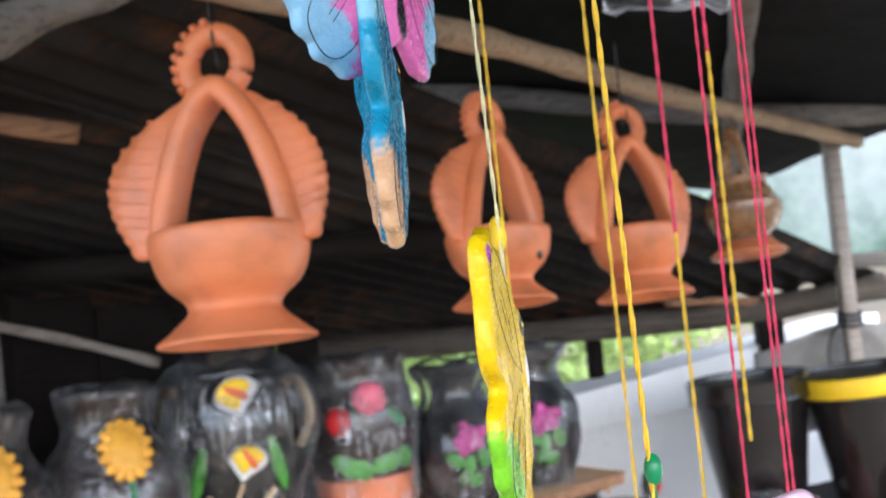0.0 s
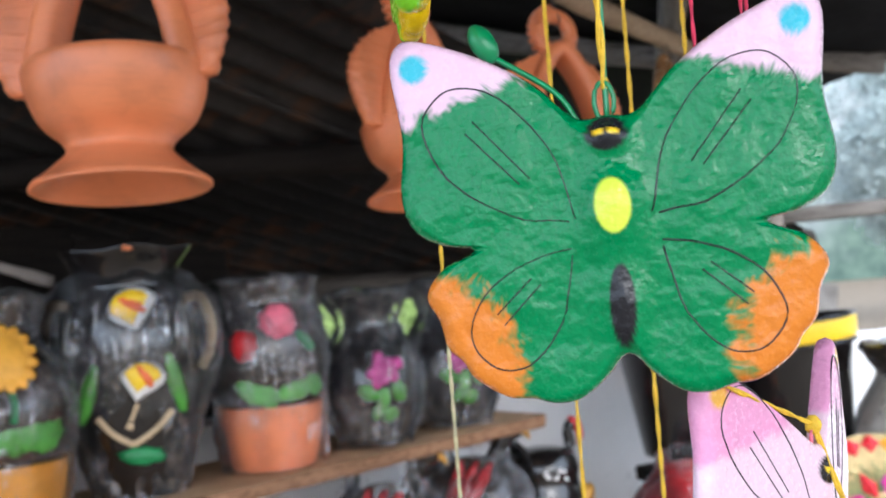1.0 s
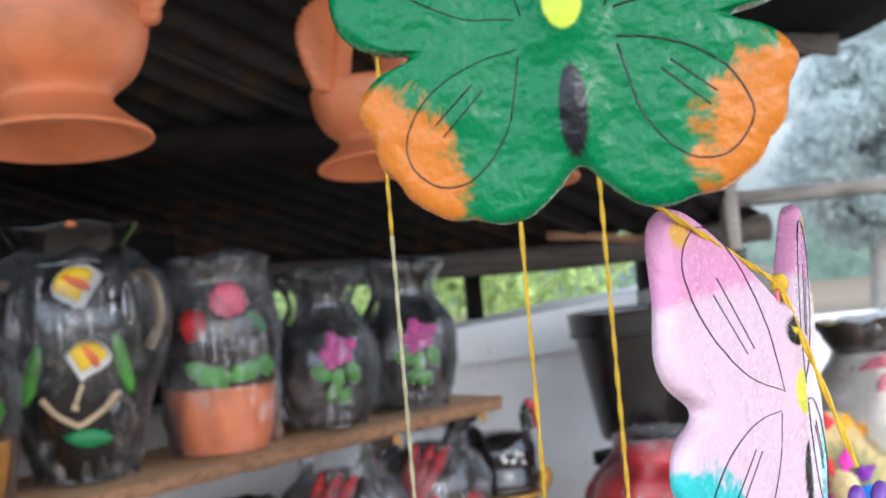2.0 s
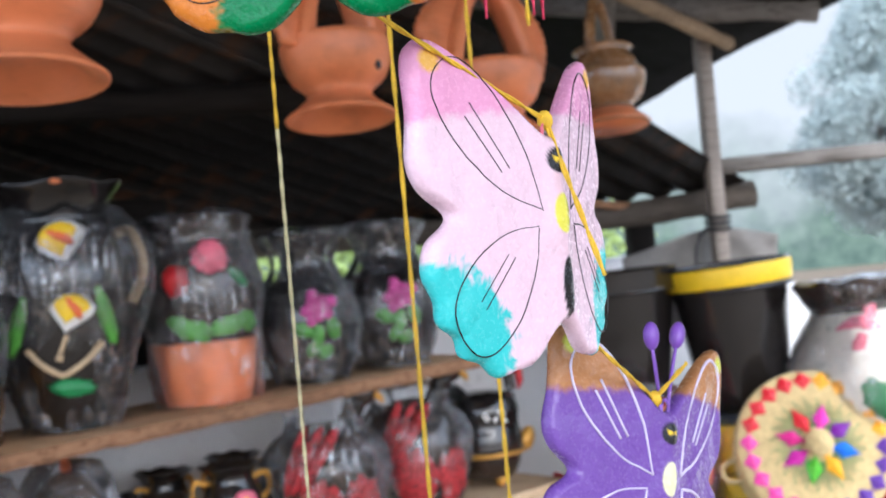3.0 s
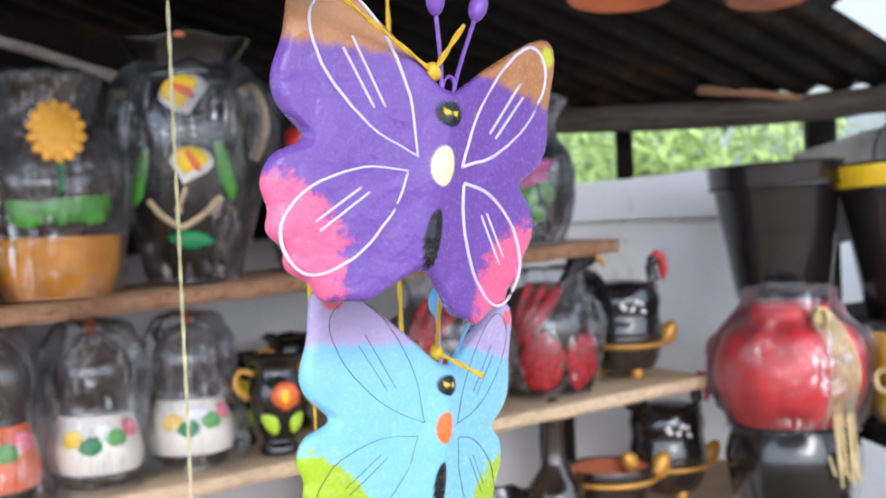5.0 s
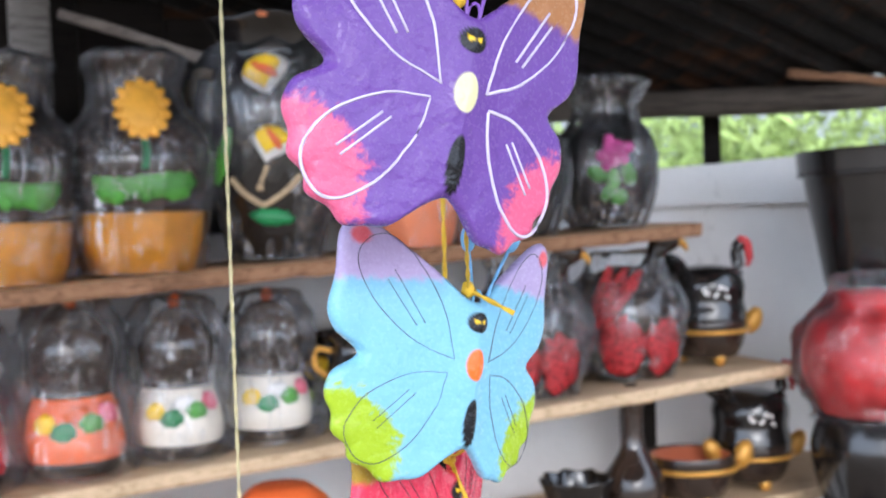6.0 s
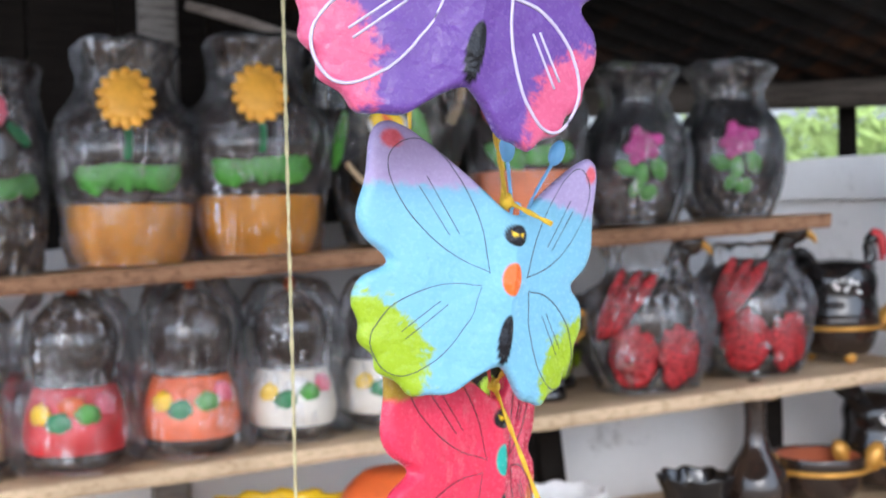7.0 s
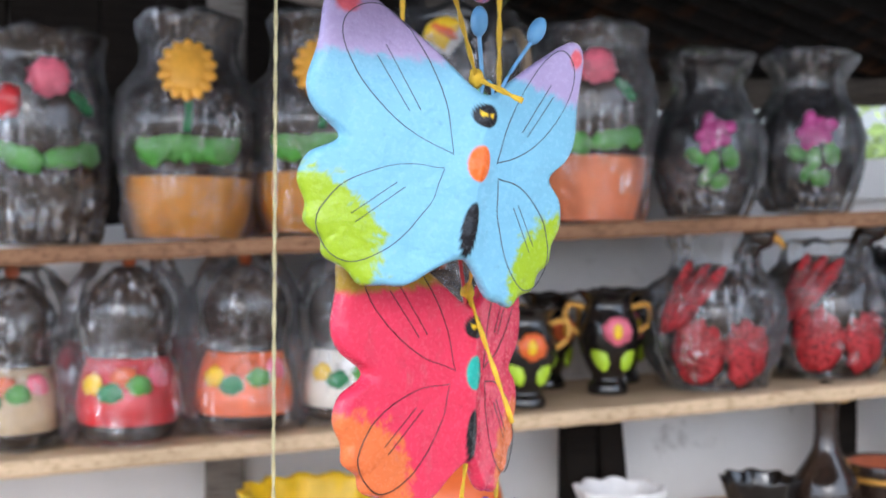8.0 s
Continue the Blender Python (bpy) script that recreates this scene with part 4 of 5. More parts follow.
def turkey_pot(m, label, open_lid=False, sc=1.0):
    t = thing("turkey_pot", m @ Matrix.Scale(sc, 4), label, "lidded pot", "black turkey pots")
    part("bowl", lathe(TUR_P if not open_lid else hollow(TUR_P, 0.006, 0.8), 40, 0.01, 2), M_BROWN, t, "brown glazed bowl")
    part("gold_rope", tube([(math.cos(a) * 0.071, math.sin(a) * 0.071, 0.058) for a in np.linspace(0, 2 * math.pi, 20, endpoint=False)], 0.004, 8, n=2, closed=True), M_GOLD, t, "gold painted rope band")
    for sgn in (-1, 1):
        part("handle", ball(0.016, 0.013, 0.024, Matrix.Translation((sgn * 0.083, -0.015, 0.07)) @ Matrix.Rotation(sgn * 0.5, 4, "Y"), 12, 0.15, sgn), M_GOLD, t, "gold painted lug")
    for a in (30, 150, 270):
        part("foot", ball(0.011, 0.011, 0.012, Matrix.Translation((math.cos(radians(a)) * 0.042, math.sin(radians(a)) * 0.042, 0.011)), 10), M_GOLD, t, "small gold foot")
    if open_lid:
        part("inside", lathe([(0.001, 0.0265), (0.035, 0.028), (0.052, 0.048), (0.0605, 0.075), (0.0595, 0.075), (0.051, 0.05), (0.034, 0.0295), (0.001, 0.028)], 36, smooth=0), M_TERRA_IN, t, "bare terracotta inside")
    if not open_lid:
        lid = part("lid", lathe(TUR_Q, 40, 0.01, 4), M_GLAZE, t, "black turkey-shaped lid")
        n = part("neck", tube([(0.042, -0.01, 0.135), (0.056, -0.012, 0.165), (0.054, -0.012, 0.192), (0.062, -0.014, 0.205)], [0.016, 0.011, 0.010, 0.011], 10), M_GLAZE, t)
        part("wattle", tube([(0.058, -0.013, 0.212), (0.072, -0.016, 0.204), (0.076, -0.018, 0.178), (0.072, -0.017, 0.165)], [0.008, 0.009, 0.007, 0.003], 9), M_RED, n, "red wattle")
        tail = part("tail", ball(0.012, 0.03, 0.03, Matrix.Translation((-0.048, 0, 0.145)), 12), M_GLAZE, t, "black fan tail")
        for k in range(7):
            a = radians(-60 + 20 * k)
            part("tail_feather", ball(0.009, 0.006, 0.03, Matrix.Translation((-0.052, math.sin(a) * 0.03, 0.150 + math.cos(a) * 0.016)) @ Matrix.Rotation(-a, 4, "X") @ Matrix.Rotation(-0.5, 4, "Y"), 10), M_GLAZE, tail)
        rg = np.random.RandomState(7)
        for k in range(9):
            part("white_dab", blob_on(TUR_Q, rg.uniform(-34, 8), rg.uniform(0.112, 0.136), rg.uniform(0.002, 0.004), rg.uniform(0.003, 0.006), 0.0015, rg.uniform(-60, 60), k), M_WHITE, lid, "white paint dab")
    return t


turkey_pot(stand(0.088, 0.12, lower(0.088) + 0.001, -6), "black turkey-shaped lidded pot with gold lugs")

# ---- right-hand group: buckets, jar, basket, big vase ----


def bucket(m, label, band, r=0.116, h=0.27):
    t = thing("clay_bucket", m, label, "bucket", "black glazed buckets")
    P = [(r * 0.66, 0.0), (r * 0.70, 0.004), (r * 0.80, h * 0.35), (r * 0.93, h * 0.80), (r * 0.945, h * 0.815), (r * 0.99, h * 0.82), (r * 1.0, h * 0.835), (r * 1.02, h * 0.985), (r * 1.03, h)]
    part("body", lathe(hollow(P, 0.006, 0.75), 52, 0.006, 1, smooth=3), M_GLAZE, t, "glossy black glazed body")
    if band:
        B = [(r * 1.006, h * 0.845), (r * 1.018, h * 0.86), (r * 1.036, h * 0.975), (r * 1.032, h * 0.985), (r * 1.0, h * 0.97), (r * 0.99, h * 0.85)]
        part("rim_band", lathe(B, 52, smooth=0), M_YELLOW, t, "bright yellow painted rim band")
    part("ridge", tube([(math.cos(a) * r * 0.985, math.sin(a) * r * 0.985, h * 0.825) for a in np.linspace(0, 2 * math.pi, 24, endpoint=False)], 0.004, 8, n=2, closed=True), M_GLAZE, t)
    return t


bucket(pose(0.832, 2.24, 1.118, 0, -3.5, 0), "black glazed bucket with a yellow rim band", True)
bucket(pose(0.615, 2.285, 1.155, 0, -2, 0), "black glazed bucket with a ridged rim", False, 0.118, 0.235)
# what they stand on
plat = box(0.62, 0.34, 0.03, pose(0, 0, -0.015), 0.004)
solo("display_board", plat, M_DARKWOOD, "dark rough board carrying the buckets", "shelf", m=pose(0.90, 2.40, 1.117, 0, -3.5, 12), smooth=False)

YEL_P = [(0.055, 0.0), (0.060, 0.004), (0.074, 0.05), (0.078, 0.10), (0.072, 0.14), (0.070, 0.155)]
yp = thing("jar", pose(0.795, 2.150, 0.947, 0, -2, 0), "yellow painted pot with a dark line in plastic", "jar")
part("body", lathe(hollow(YEL_P, 0.005, 0.5), 44, 0.01, 2), M_YELLOW, yp)
part("dark_line", tube([(math.cos(a) * 0.078, math.sin(a) * 0.078, 0.085 + 0.02 * math.cos(a)) for a in np.linspace(0, 2 * math.pi, 24, endpoint=False)], 0.002, 6, n=2, closed=True), M_DOTS, yp, "black painted line")
film(YEL_P, yp, 0.010, 71)

JAR_P = [(0.085, 0.0), (0.10, 0.02), (0.122, 0.07), (0.122, 0.12), (0.105, 0.16), (0.075, 0.18), (0.066, 0.19), (0.068, 0.205)]


def red_jar(m):
    t = thing("jar", m, "red painted jar tied with raffia and wrapped in plastic", "jar")
    part("lower_body", lathe([(0.075, -0.19), (0.10, -0.12), (0.112, -0.05), (0.10, 0.0), (0.09, 0.012)], 44), M_GLAZE, t, "black glazed lower body")
    part("body", lathe(hollow(JAR_P, 0.006, 0.4), 48, 0.01, 3), M_RED, t, "red painted shoulder")
    tie = part("raffia_tie", ball(0.016, 0.008, 0.013, Matrix.Translation((0.024, -0.084, 0.190)), 10, 0.4), M_STRAW, t, "pale raffia bow and tails")
    for k in range(9):
        a = radians(12 + 3.2 * k)
        pts = []
        for z, g in ((0.20, 0.004), (0.165, 0.006), (0.11, 0.006), (0.05, 0.005), (0.0 - 0.012 * (k % 4), 0.008), (-0.06 - 0.01 * (k % 3), 0.012)):
            r = (front(JAR_P, z) if z >= 0 else 0.115) + g
            b = a + 0.05 * noise.noise((k, z * 20, 0))
            pts.append((math.sin(b) * r, -math.cos(b) * r, z))
        part("strand", tube(pts, 0.0022, 6, n=4), M_STRAW, tie)
    for k in range(5):
        part("strand", tube([(0.02 + 0.01 * math.cos(q + k), -0.085 - 0.004 * k, 0.185 + 0.02 * math.sin(q + k)) for q in np.linspace(0, 6.28, 9)], 0.0022, 6, n=3), M_STRAW, tie)
    film(JAR_P, t, 0.012, 44, 0.03)
    return t


red_jar(pose(0.592, 2.135, 0.945, 0, 0, 6))
solo("stool", box(0.4, 0.34, 0.03, pose(0, 0, 0), 0.004), M_DARKWOOD, "dark board under the red jar", "shelf", m=pose(0.62, 2.15, 0.738, 0, 0, 15), smooth=False)

STAR = [srgb(120, 40, 150), srgb(225, 60, 170), srgb(215, 40, 50), srgb(210, 40, 130), srgb(190, 40, 150), srgb(90, 180, 50), srgb(245, 170, 30), srgb(30, 110, 215)]
STAR_M = [varied("dyed_straw", c, 0.15, 200, 0.4, 0.3) for c in STAR]
RIM_C = [srgb(205, 35, 45), srgb(220, 70, 150), srgb(90, 45, 140), srgb(240, 165, 40)]
RIM_M = [varied("dyed_straw_rim", c, 0.15, 200, 0.4, 0.3) for c in RIM_C]


def rhomb(w, h, thick, m):
    """A raised four-sided straw lozenge."""
    bm = bmesh.new()
    vs = [bm.verts.new(c) for c in ((w, 0, 0), (0, h, 0), (-w, 0, 0), (0, -h, 0), (0, 0, thick))]
    for i in range(4):
        bm.faces.new((vs[i], vs[(i + 1) % 4], vs[4]))
    bm.faces.new((vs[3], vs[2], vs[1], vs[0]))
    bm.transform(m)
    return bm


def palm_basket(m, r=0.132, h=0.095):
    """A round woven basket on its side, lid towards the front (+z of its own axis)."""
    t = thing("basket", m, "round woven palm basket with bright straw star on its lid", "basket")
    side = part("side", lathe([(0.001, 0.002), (r * 0.90, 0.0), (r * 0.91, 0.004), (r * 0.98, h)], 40, smooth=0), M_STRAW, t, "coiled straw side")
    for k in range(15):
        z = k * h / 15
        part("coil", tube([(math.cos(a) * r * (0.93 + 0.07 * k / 15), math.sin(a) * r * (0.93 + 0.07 * k / 15), z) for a in np.linspace(0, 2 * math.pi, 24, endpoint=False)], h / 26, 6, n=2, closed=True), M_STRAW, side)
    L = part("lid", lathe([(r * 0.99, h - 0.004), (r, h), (r * 0.7, h + 0.0055), (r * 0.35, h + 0.0105), (0.001, h + 0.012)], 40, smooth=0), M_STRAW, t, "spiral woven straw lid")
    for k in range(22):
        q = r * (k + 0.5) / 22
        part("coil", tube([(math.cos(a) * q, math.sin(a) * q, h + 0.012 * (1 - (q / r) ** 2)) for a in np.linspace(0, 2 * math.pi, 20, endpoint=False)], r / 38, 6, n=2, closed=True), M_STRAW, L)
    for k in range(8):
        a = 2 * math.pi * k / 8 + 0.3
        part("star_petal", rhomb(0.0165, 0.029, 0.011, Matrix.Translation((math.cos(a) * 0.043, math.sin(a) * 0.043, h + 0.013)) @ Matrix.Rotation(a - math.pi / 2, 4, "Z")), STAR_M[k], L, "dyed straw star petal", smooth=False)
    for k in range(22):
        a = 2 * math.pi * k / 22
        part("rim_lozenge", rhomb(0.0165, 0.0165, 0.006, Matrix.Translation((math.cos(a) * r * 0.86, math.sin(a) * r * 0.86, h + 0.0085)) @ Matrix.Rotation(a + math.pi / 2, 4, "Z")), RIM_M[[3, 3, 3, 3, 3, 0, 0, 0, 0, 0, 1, 1, 1, 1, 1, 1, 2, 2, 2, 2, 2, 2][k]], L, "dyed straw lozenge", smooth=False)
    fr = bmesh.new()
    for k in range(72):
        a = 2 * math.pi * k / 72
        joined(fr, tube([(math.cos(a) * 0.03, math.sin(a) * 0.03, h + 0.0155), (math.cos(a) * (0.066 + 0.008 * (k % 3)), math.sin(a) * (0.066 + 0.008 * (k % 3)), h + 0.0135)], 0.0009, 4, n=1))
    part("green_fringe", fr, M_DEEPGREEN, L, "fine green straw rays")
    kb = bmesh.new()
    for k in range(6):
        q = [0.016, 0.019, 0.02, 0.018, 0.013, 0.006][k]
        joined(kb, tube([(math.cos(a) * q, math.sin(a) * q, h + 0.018 + 0.0055 * k) for a in np.linspace(0, 2 * math.pi, 14, endpoint=False)], 0.0042, 6, n=2, closed=True))
    joined(kb, ball(0.016, 0.016, 0.018, Matrix.Translation((0, 0, h + 0.03)), 12))
    part("knob", kb, M_STRAW, L, "coiled straw knob")
    for sgn in (-1, 1):
        part("handle", tube([(sgn * r * 0.98, -0.02, h * 0.6), (sgn * (r + 0.022), -0.012, h * 0.55), (sgn * (r + 0.022), 0.012, h * 0.55), (sgn * r * 0.98, 0.02, h * 0.6)], 0.005, 8), M_STRAW, t)
    return t


bk_eye = Vector((0.05, 0.06, 1.38))
bk_pos = Vector((0.862, 2.02, 1.062))
ax = (bk_eye + Vector((0.55, 0, 0.45)) - bk_pos).normalized()
palm_basket(Matrix.Translation(bk_pos - ax * 0.085) @ ax.to_track_quat("Z", "Y").to_matrix().to_4x4() @ Matrix.Rotation(radians(10), 4, "Z"))
solo("display_board", box(0.6, 0.4, 0.03, pose(0, 0, 0), 0.004), M_DARKWOOD, "dark rough board under basket and vase", "shelf", m=pose(1.02, 2.12, 0.93, 0, 0, 10), smooth=False)

BIG_P = [(0.07, 0.0), (0.075, 0.005), (0.11, 0.08), (0.135, 0.17), (0.13, 0.24), (0.095, 0.30), (0.072, 0.335), (0.076, 0.36), (0.098, 0.385), (0.10, 0.39)]


def big_vase(m):
    t = thing("vase", m, "large cream and brown vase with pink flower in plastic wrap", "vase")
    part("body", lathe(hollow(BIG_P, 0.006, 0.4), 52, 0.01, 8, 9, 0.006, 0.37), M_CREAM, t, "cream painted body")
    part("shade_band", lathe([(0.076, 0.335), (0.081, 0.36), (0.101, 0.386), (0.104, 0.395), (0.099, 0.393), (0.09, 0.38), (0.07, 0.36), (0.068, 0.335)], 52, 0, 0, 9, 0.006, 0.375, smooth=0), M_BROWN, t, "brown glazed wavy rim")
    for a, ro, z in ((-10, 70, 0.315), (-4, 20, 0.275), (10, -50, 0.31), (14, 10, 0.33)):
        part("petal", blob_on(BIG_P, a, z, 0.012, 0.028, 0.004, ro), M_PINK, t, "coral pink painted petal")
    part("leaf", blob_on(BIG_P, 8, 0.185, 0.026, 0.042, 0.005, -30), M_DEEPGREEN, t, "deep green painted leaf")
    part("red_foot", lathe([(0.073, 0.001), (0.079, 0.006), (0.108, 0.07), (0.113, 0.08), (0.10, 0.075), (0.07, 0.004)], 48, smooth=0), M_RED, t, "red painted foot")
    film(BIG_P, t, 0.010, 61)
    return t


big_vase(pose(1.03, 2.12, 0.947, 0, -3, -25))

# bottom tier
turkey_pot(stand(0.16, 0.10, 0.80 + 0.05 * 0.16 + 0.001, -6), "black turkey pot with gold lugs on the bottom board")
turkey_pot(stand(0.02, 0.08, 0.80 + 0.001, -6), "open black bowl with terracotta inside and gold lugs", True, 1.1)


def duck_bottle(m, label):
    t = thing("duck_bottle", m, label, "bottle")
    part("body", lathe([(0.04, 0.0), (0.05, 0.03), (0.048, 0.07), (0.03, 0.10), (0.019, 0.125), (0.017, 0.17), (0.02, 0.19)], 28), M_BROWN, t)
    part("head", ball(0.022, 0.019, 0.022, Matrix.Translation((0, 0, 0.20)), 12), M_BROWN, t)
    part("beak", ball(0.014, 0.018, 0.008, Matrix.Translation((0.014, -0.018, 0.198)), 10), M_GOLD, t, "gold painted bill")
    return t


duck_bottle(stand(-0.11, 0.05, 0.80 - 0.0045), "brown duck-necked bottle with gold bill")


def scalloped_bowl(m, label, mat, r=0.08, waves=14, sc=1.0):
    t = thing("bowl", m @ Matrix.Scale(sc, 4), label, "bowl")
    P = [(0.035, 0.0), (0.05, 0.01), (r * 0.85, 0.05), (r, 0.085)]
    part("body", lathe(hollow(P, 0.006, 0.9), 56, 0.0, 1, waves, 0.004, 0.06), mat, t)
    return t


scalloped_bowl(stand(-0.86, 0.06, 0.80 - 0.042), "yellow scalloped bowl on the bottom board", M_YELLOW, sc=1.4)
JARO = [(0.03, 0.0), (0.05, 0.01), (0.062, 0.05), (0.058, 0.09), (0.035, 0.115), (0.02, 0.12)]
solo("jar", lathe(JARO, 36), M_ORANGE, "orange round jar on the bottom board", "jar", m=stand(-0.69, 0.06, 0.80 - 0.0335) @ Matrix.Scale(1.3, 4))
scalloped_bowl(stand(-0.43, 0.06, 0.80 - 0.0205), "white bowl with a wavy rim in plastic", M_WHITE, 0.065, 9, 1.0)
scalloped_bowl(stand(-0.21, 0.06, 0.80 - 0.0095), "dark bowl with a wavy rim on the bottom board", M_GLAZE, 0.06, 9, 0.95)

# ---- hanging planters ----
PL_P = [(0.072, 0.0), (0.073, 0.004), (0.064, 0.011), (0.049, 0.024), (0.043, 0.032), (0.047, 0.041), (0.063, 0.056), (0.072, 0.076), (0.0755, 0.096), (0.074, 0.103)]


def arch_band(w, t_, top, half, z0):
    """A broad clay band from rim to rim over a pointed arch."""
    line = spline([(-half, z0), (-half * 0.82, z0 + (top - z0) * 0.38), (-half * 0.48, z0 + (top - z0) * 0.78), (0, top), (half * 0.48, z0 + (top - z0) * 0.78), (half * 0.82, z0 + (top - z0) * 0.38), (half, z0)], 6)
    bm = bmesh.new()
    rings = []
    for i, p in enumerate(line):
        a, b = line[max(0, i - 1)], line[min(len(line) - 1, i + 1)]
        d = Vector((b[0] - a[0], 0, b[1] - a[1])).normalized()
        nrm = Vector((-d.z, 0, d.x))
        c = Vector((p[0], 0, p[1]))
        ring = []
        for k in range(12):
            q = 2 * math.pi * k / 12
            sx, sy = math.cos(q), math.sin(q)
            ring.append(bm.verts.new(c + nrm * (t_ * math.copysign(abs(sx) ** 0.6, sx)) + Vector((0, w * math.copysign(abs(sy) ** 0.6, sy), 0))))
        rings.append(ring)
    for a, b in zip(rings, rings[1:]):
        for k in range(12):
            bm.faces.new((a[k], a[(k + 1) % 12], b[(k + 1) % 12], b[k]))
    bm.faces.new(rings[0]), bm.faces.new(list(reversed(rings[-1])))
    bmesh.ops.recalc_face_normals(bm, faces=bm.faces)
    return bm


def crest(sgn, half):
    """The scalloped wing down the outside of one arm; the first is broader."""
    broad = 0.064 if sgn < 0 else 0.046
    bm = bmesh.new()
    outer, inner = [], []
    n = 44
    for i in range(n + 1):
        f = i / n
        z = 0.088 + 0.148 * f
        arm = float(np.interp(f, [0, 0.2, 0.55, 0.85, 1], [half * 1.02, half * 0.92, half * 0.68, half * 0.50, half * 0.36]))
        bulge = broad * math.sin(math.pi * min(1, f ** 1.25 * 0.92 + 0.08)) ** 0.8
        scal = 0.003 * abs(math.sin(f * math.pi * 12))
        outer.append((arm + bulge + scal, z))
        inner.append((arm - 0.002, z))
    rows = []
    for o, q in zip(outer, inner):
        row = []
        for k, g in enumerate((0, 0.35, 0.7, 1.0)):
            th = 0.011 * (1 - 0.55 * g)
            x, z = q[0] + (o[0] - q[0]) * g, q[1] + (o[1] - q[1]) * g
            row.append((bm.verts.new((sgn * x, -th, z)), bm.verts.new((sgn * x, th, z))))
        rows.append(row)
    for a, b in zip(rows, rows[1:]):
        for k in range(3):
            bm.faces.new((a[k][0], a[k + 1][0], b[k + 1][0], b[k][0]))
            bm.faces.new((a[k][1], b[k][1], b[k + 1][1], a[k + 1][1]))
        bm.faces.new((a[3][0], a[3][1], b[3][1], b[3][0]))
        bm.faces.new((a[0][1], a[0][0], b[0][0], b[0][1]))
    for row in (rows[0], rows[-1]):
        bm.faces.new([v[0] for v in row] + [v[1] for v in reversed(row)])
    bmesh.ops.recalc_face_normals(bm, faces=bm.faces)
    # fine ribs across the wing
    ribs = []
    for k in range(11):
        f = (k + 0.5) / 12
        i = int(f * n)
        q, o = inner[i], outer[i]
        for sy in (-1, 1):
            ribs.append(tube([(sgn * (q[0] + 0.3 * (o[0] - q[0])), sy * 0.0085, q[1] - 0.003), (sgn * (q[0] + 0.98 * (o[0] - q[0])), sy * 0.0055, o[1] + 0.003)], [0.0008, 0.0015], 6, n=2))
    return bm, ribs


def planter(pos, turn, tip, label, glazed=False, sc=1.0, axis="X", scorch=None):
    mat = M_AMBER if glazed else M_TERRA
    m = Matrix.Translation(pos) @ Matrix.Rotation(radians(tip), 4, axis) @ Matrix.Rotation(radians(turn), 4, "Z") @ Matrix.Scale(sc, 4)
    t = thing("hanging_planter", m, label, "planter", "clay planters hung from the pole")
    deep = [(0.062, 0.004), (0.045, 0.018), (0.030, 0.027), (0.001, 0.029)]
    part("bowl", lathe(list(reversed(deep)) + hollow(PL_P, 0.007, 0.42), 52, 0.012, turn), mat, t, "round bowl on a flared foot")
    if not glazed:
        part("arch", arch_band(0.025, 0.0125, 0.240, 0.064, 0.095), mat, t, "broad arched handle")
        for sgn in (-1, 1):
            plate, ribs = crest(sgn, 0.068)
            wing = part("wing", plate, mat, t, "scalloped feathered wing")
            for rib in ribs:
                part("rib", rib, mat, wing)
        ring = tube([(math.cos(a) * 0.027, 0, 0.266 + math.sin(a) * 0.029) for a in np.linspace(0, 2 * math.pi, 14, endpoint=False)], 0.0115, 12, n=3, closed=True)
        loop = part("loop", ring, mat, t, "small loop with a notched edge")
        for k in range(9):
            a = radians(100 + 16 * k)
            part("notch", ball(0.005, 0.010, 0.005, Matrix.Translation((math.cos(a) * 0.039, 0, 0.266 + math.sin(a) * 0.041)), 8), mat, loop)
        topz = 0.285
    else:
        part("neck", lathe([(0.066, 0.112), (0.060, 0.125), (0.052, 0.138), (0.054, 0.15), (0.058, 0.152), (0.052, 0.15), (0.048, 0.138), (0.055, 0.122), (0.06, 0.11)], 44), mat, t, "ringed amber neck")
        part("foot", lathe([(0.0725, 0.0005), (0.0745, 0.004), (0.066, 0.012), (0.051, 0.025), (0.045, 0.033), (0.044, 0.030), (0.06, 0.012), (0.07, 0.001)], 44, smooth=0), M_TERRA, t, "bare terracotta foot")
        part("handle", joined(arch_band(0.010, 0.006, 0.252, 0.052, 0.14), tube([(-0.05, 0, 0.15), (-0.036, 0, 0.215), (0, 0, 0.256), (0.036, 0, 0.215), (0.05, 0, 0.15)], 0.009, 10, wobble=0.5)), mat, t, "knobbly arched handle")
        topz = 0.256
    if scorch is not None:
        part("scorch_mark", blob_on(PL_P, scorch - turn, 0.062, 0.006, 0.009, 0.0025, 0, 3), M_DOTS, t, "black scorch mark")
    part("wire_hook", tube([(0.002, 0.012, topz - 0.004), (0.003, 0, topz - 0.012), (0.004, -0.012, topz), (0.003, -0.004, topz + 0.03), (0, 0, topz + 0.06)], 0.0014, 6), M_WIRE, t, "twisted dark wire")
    return t


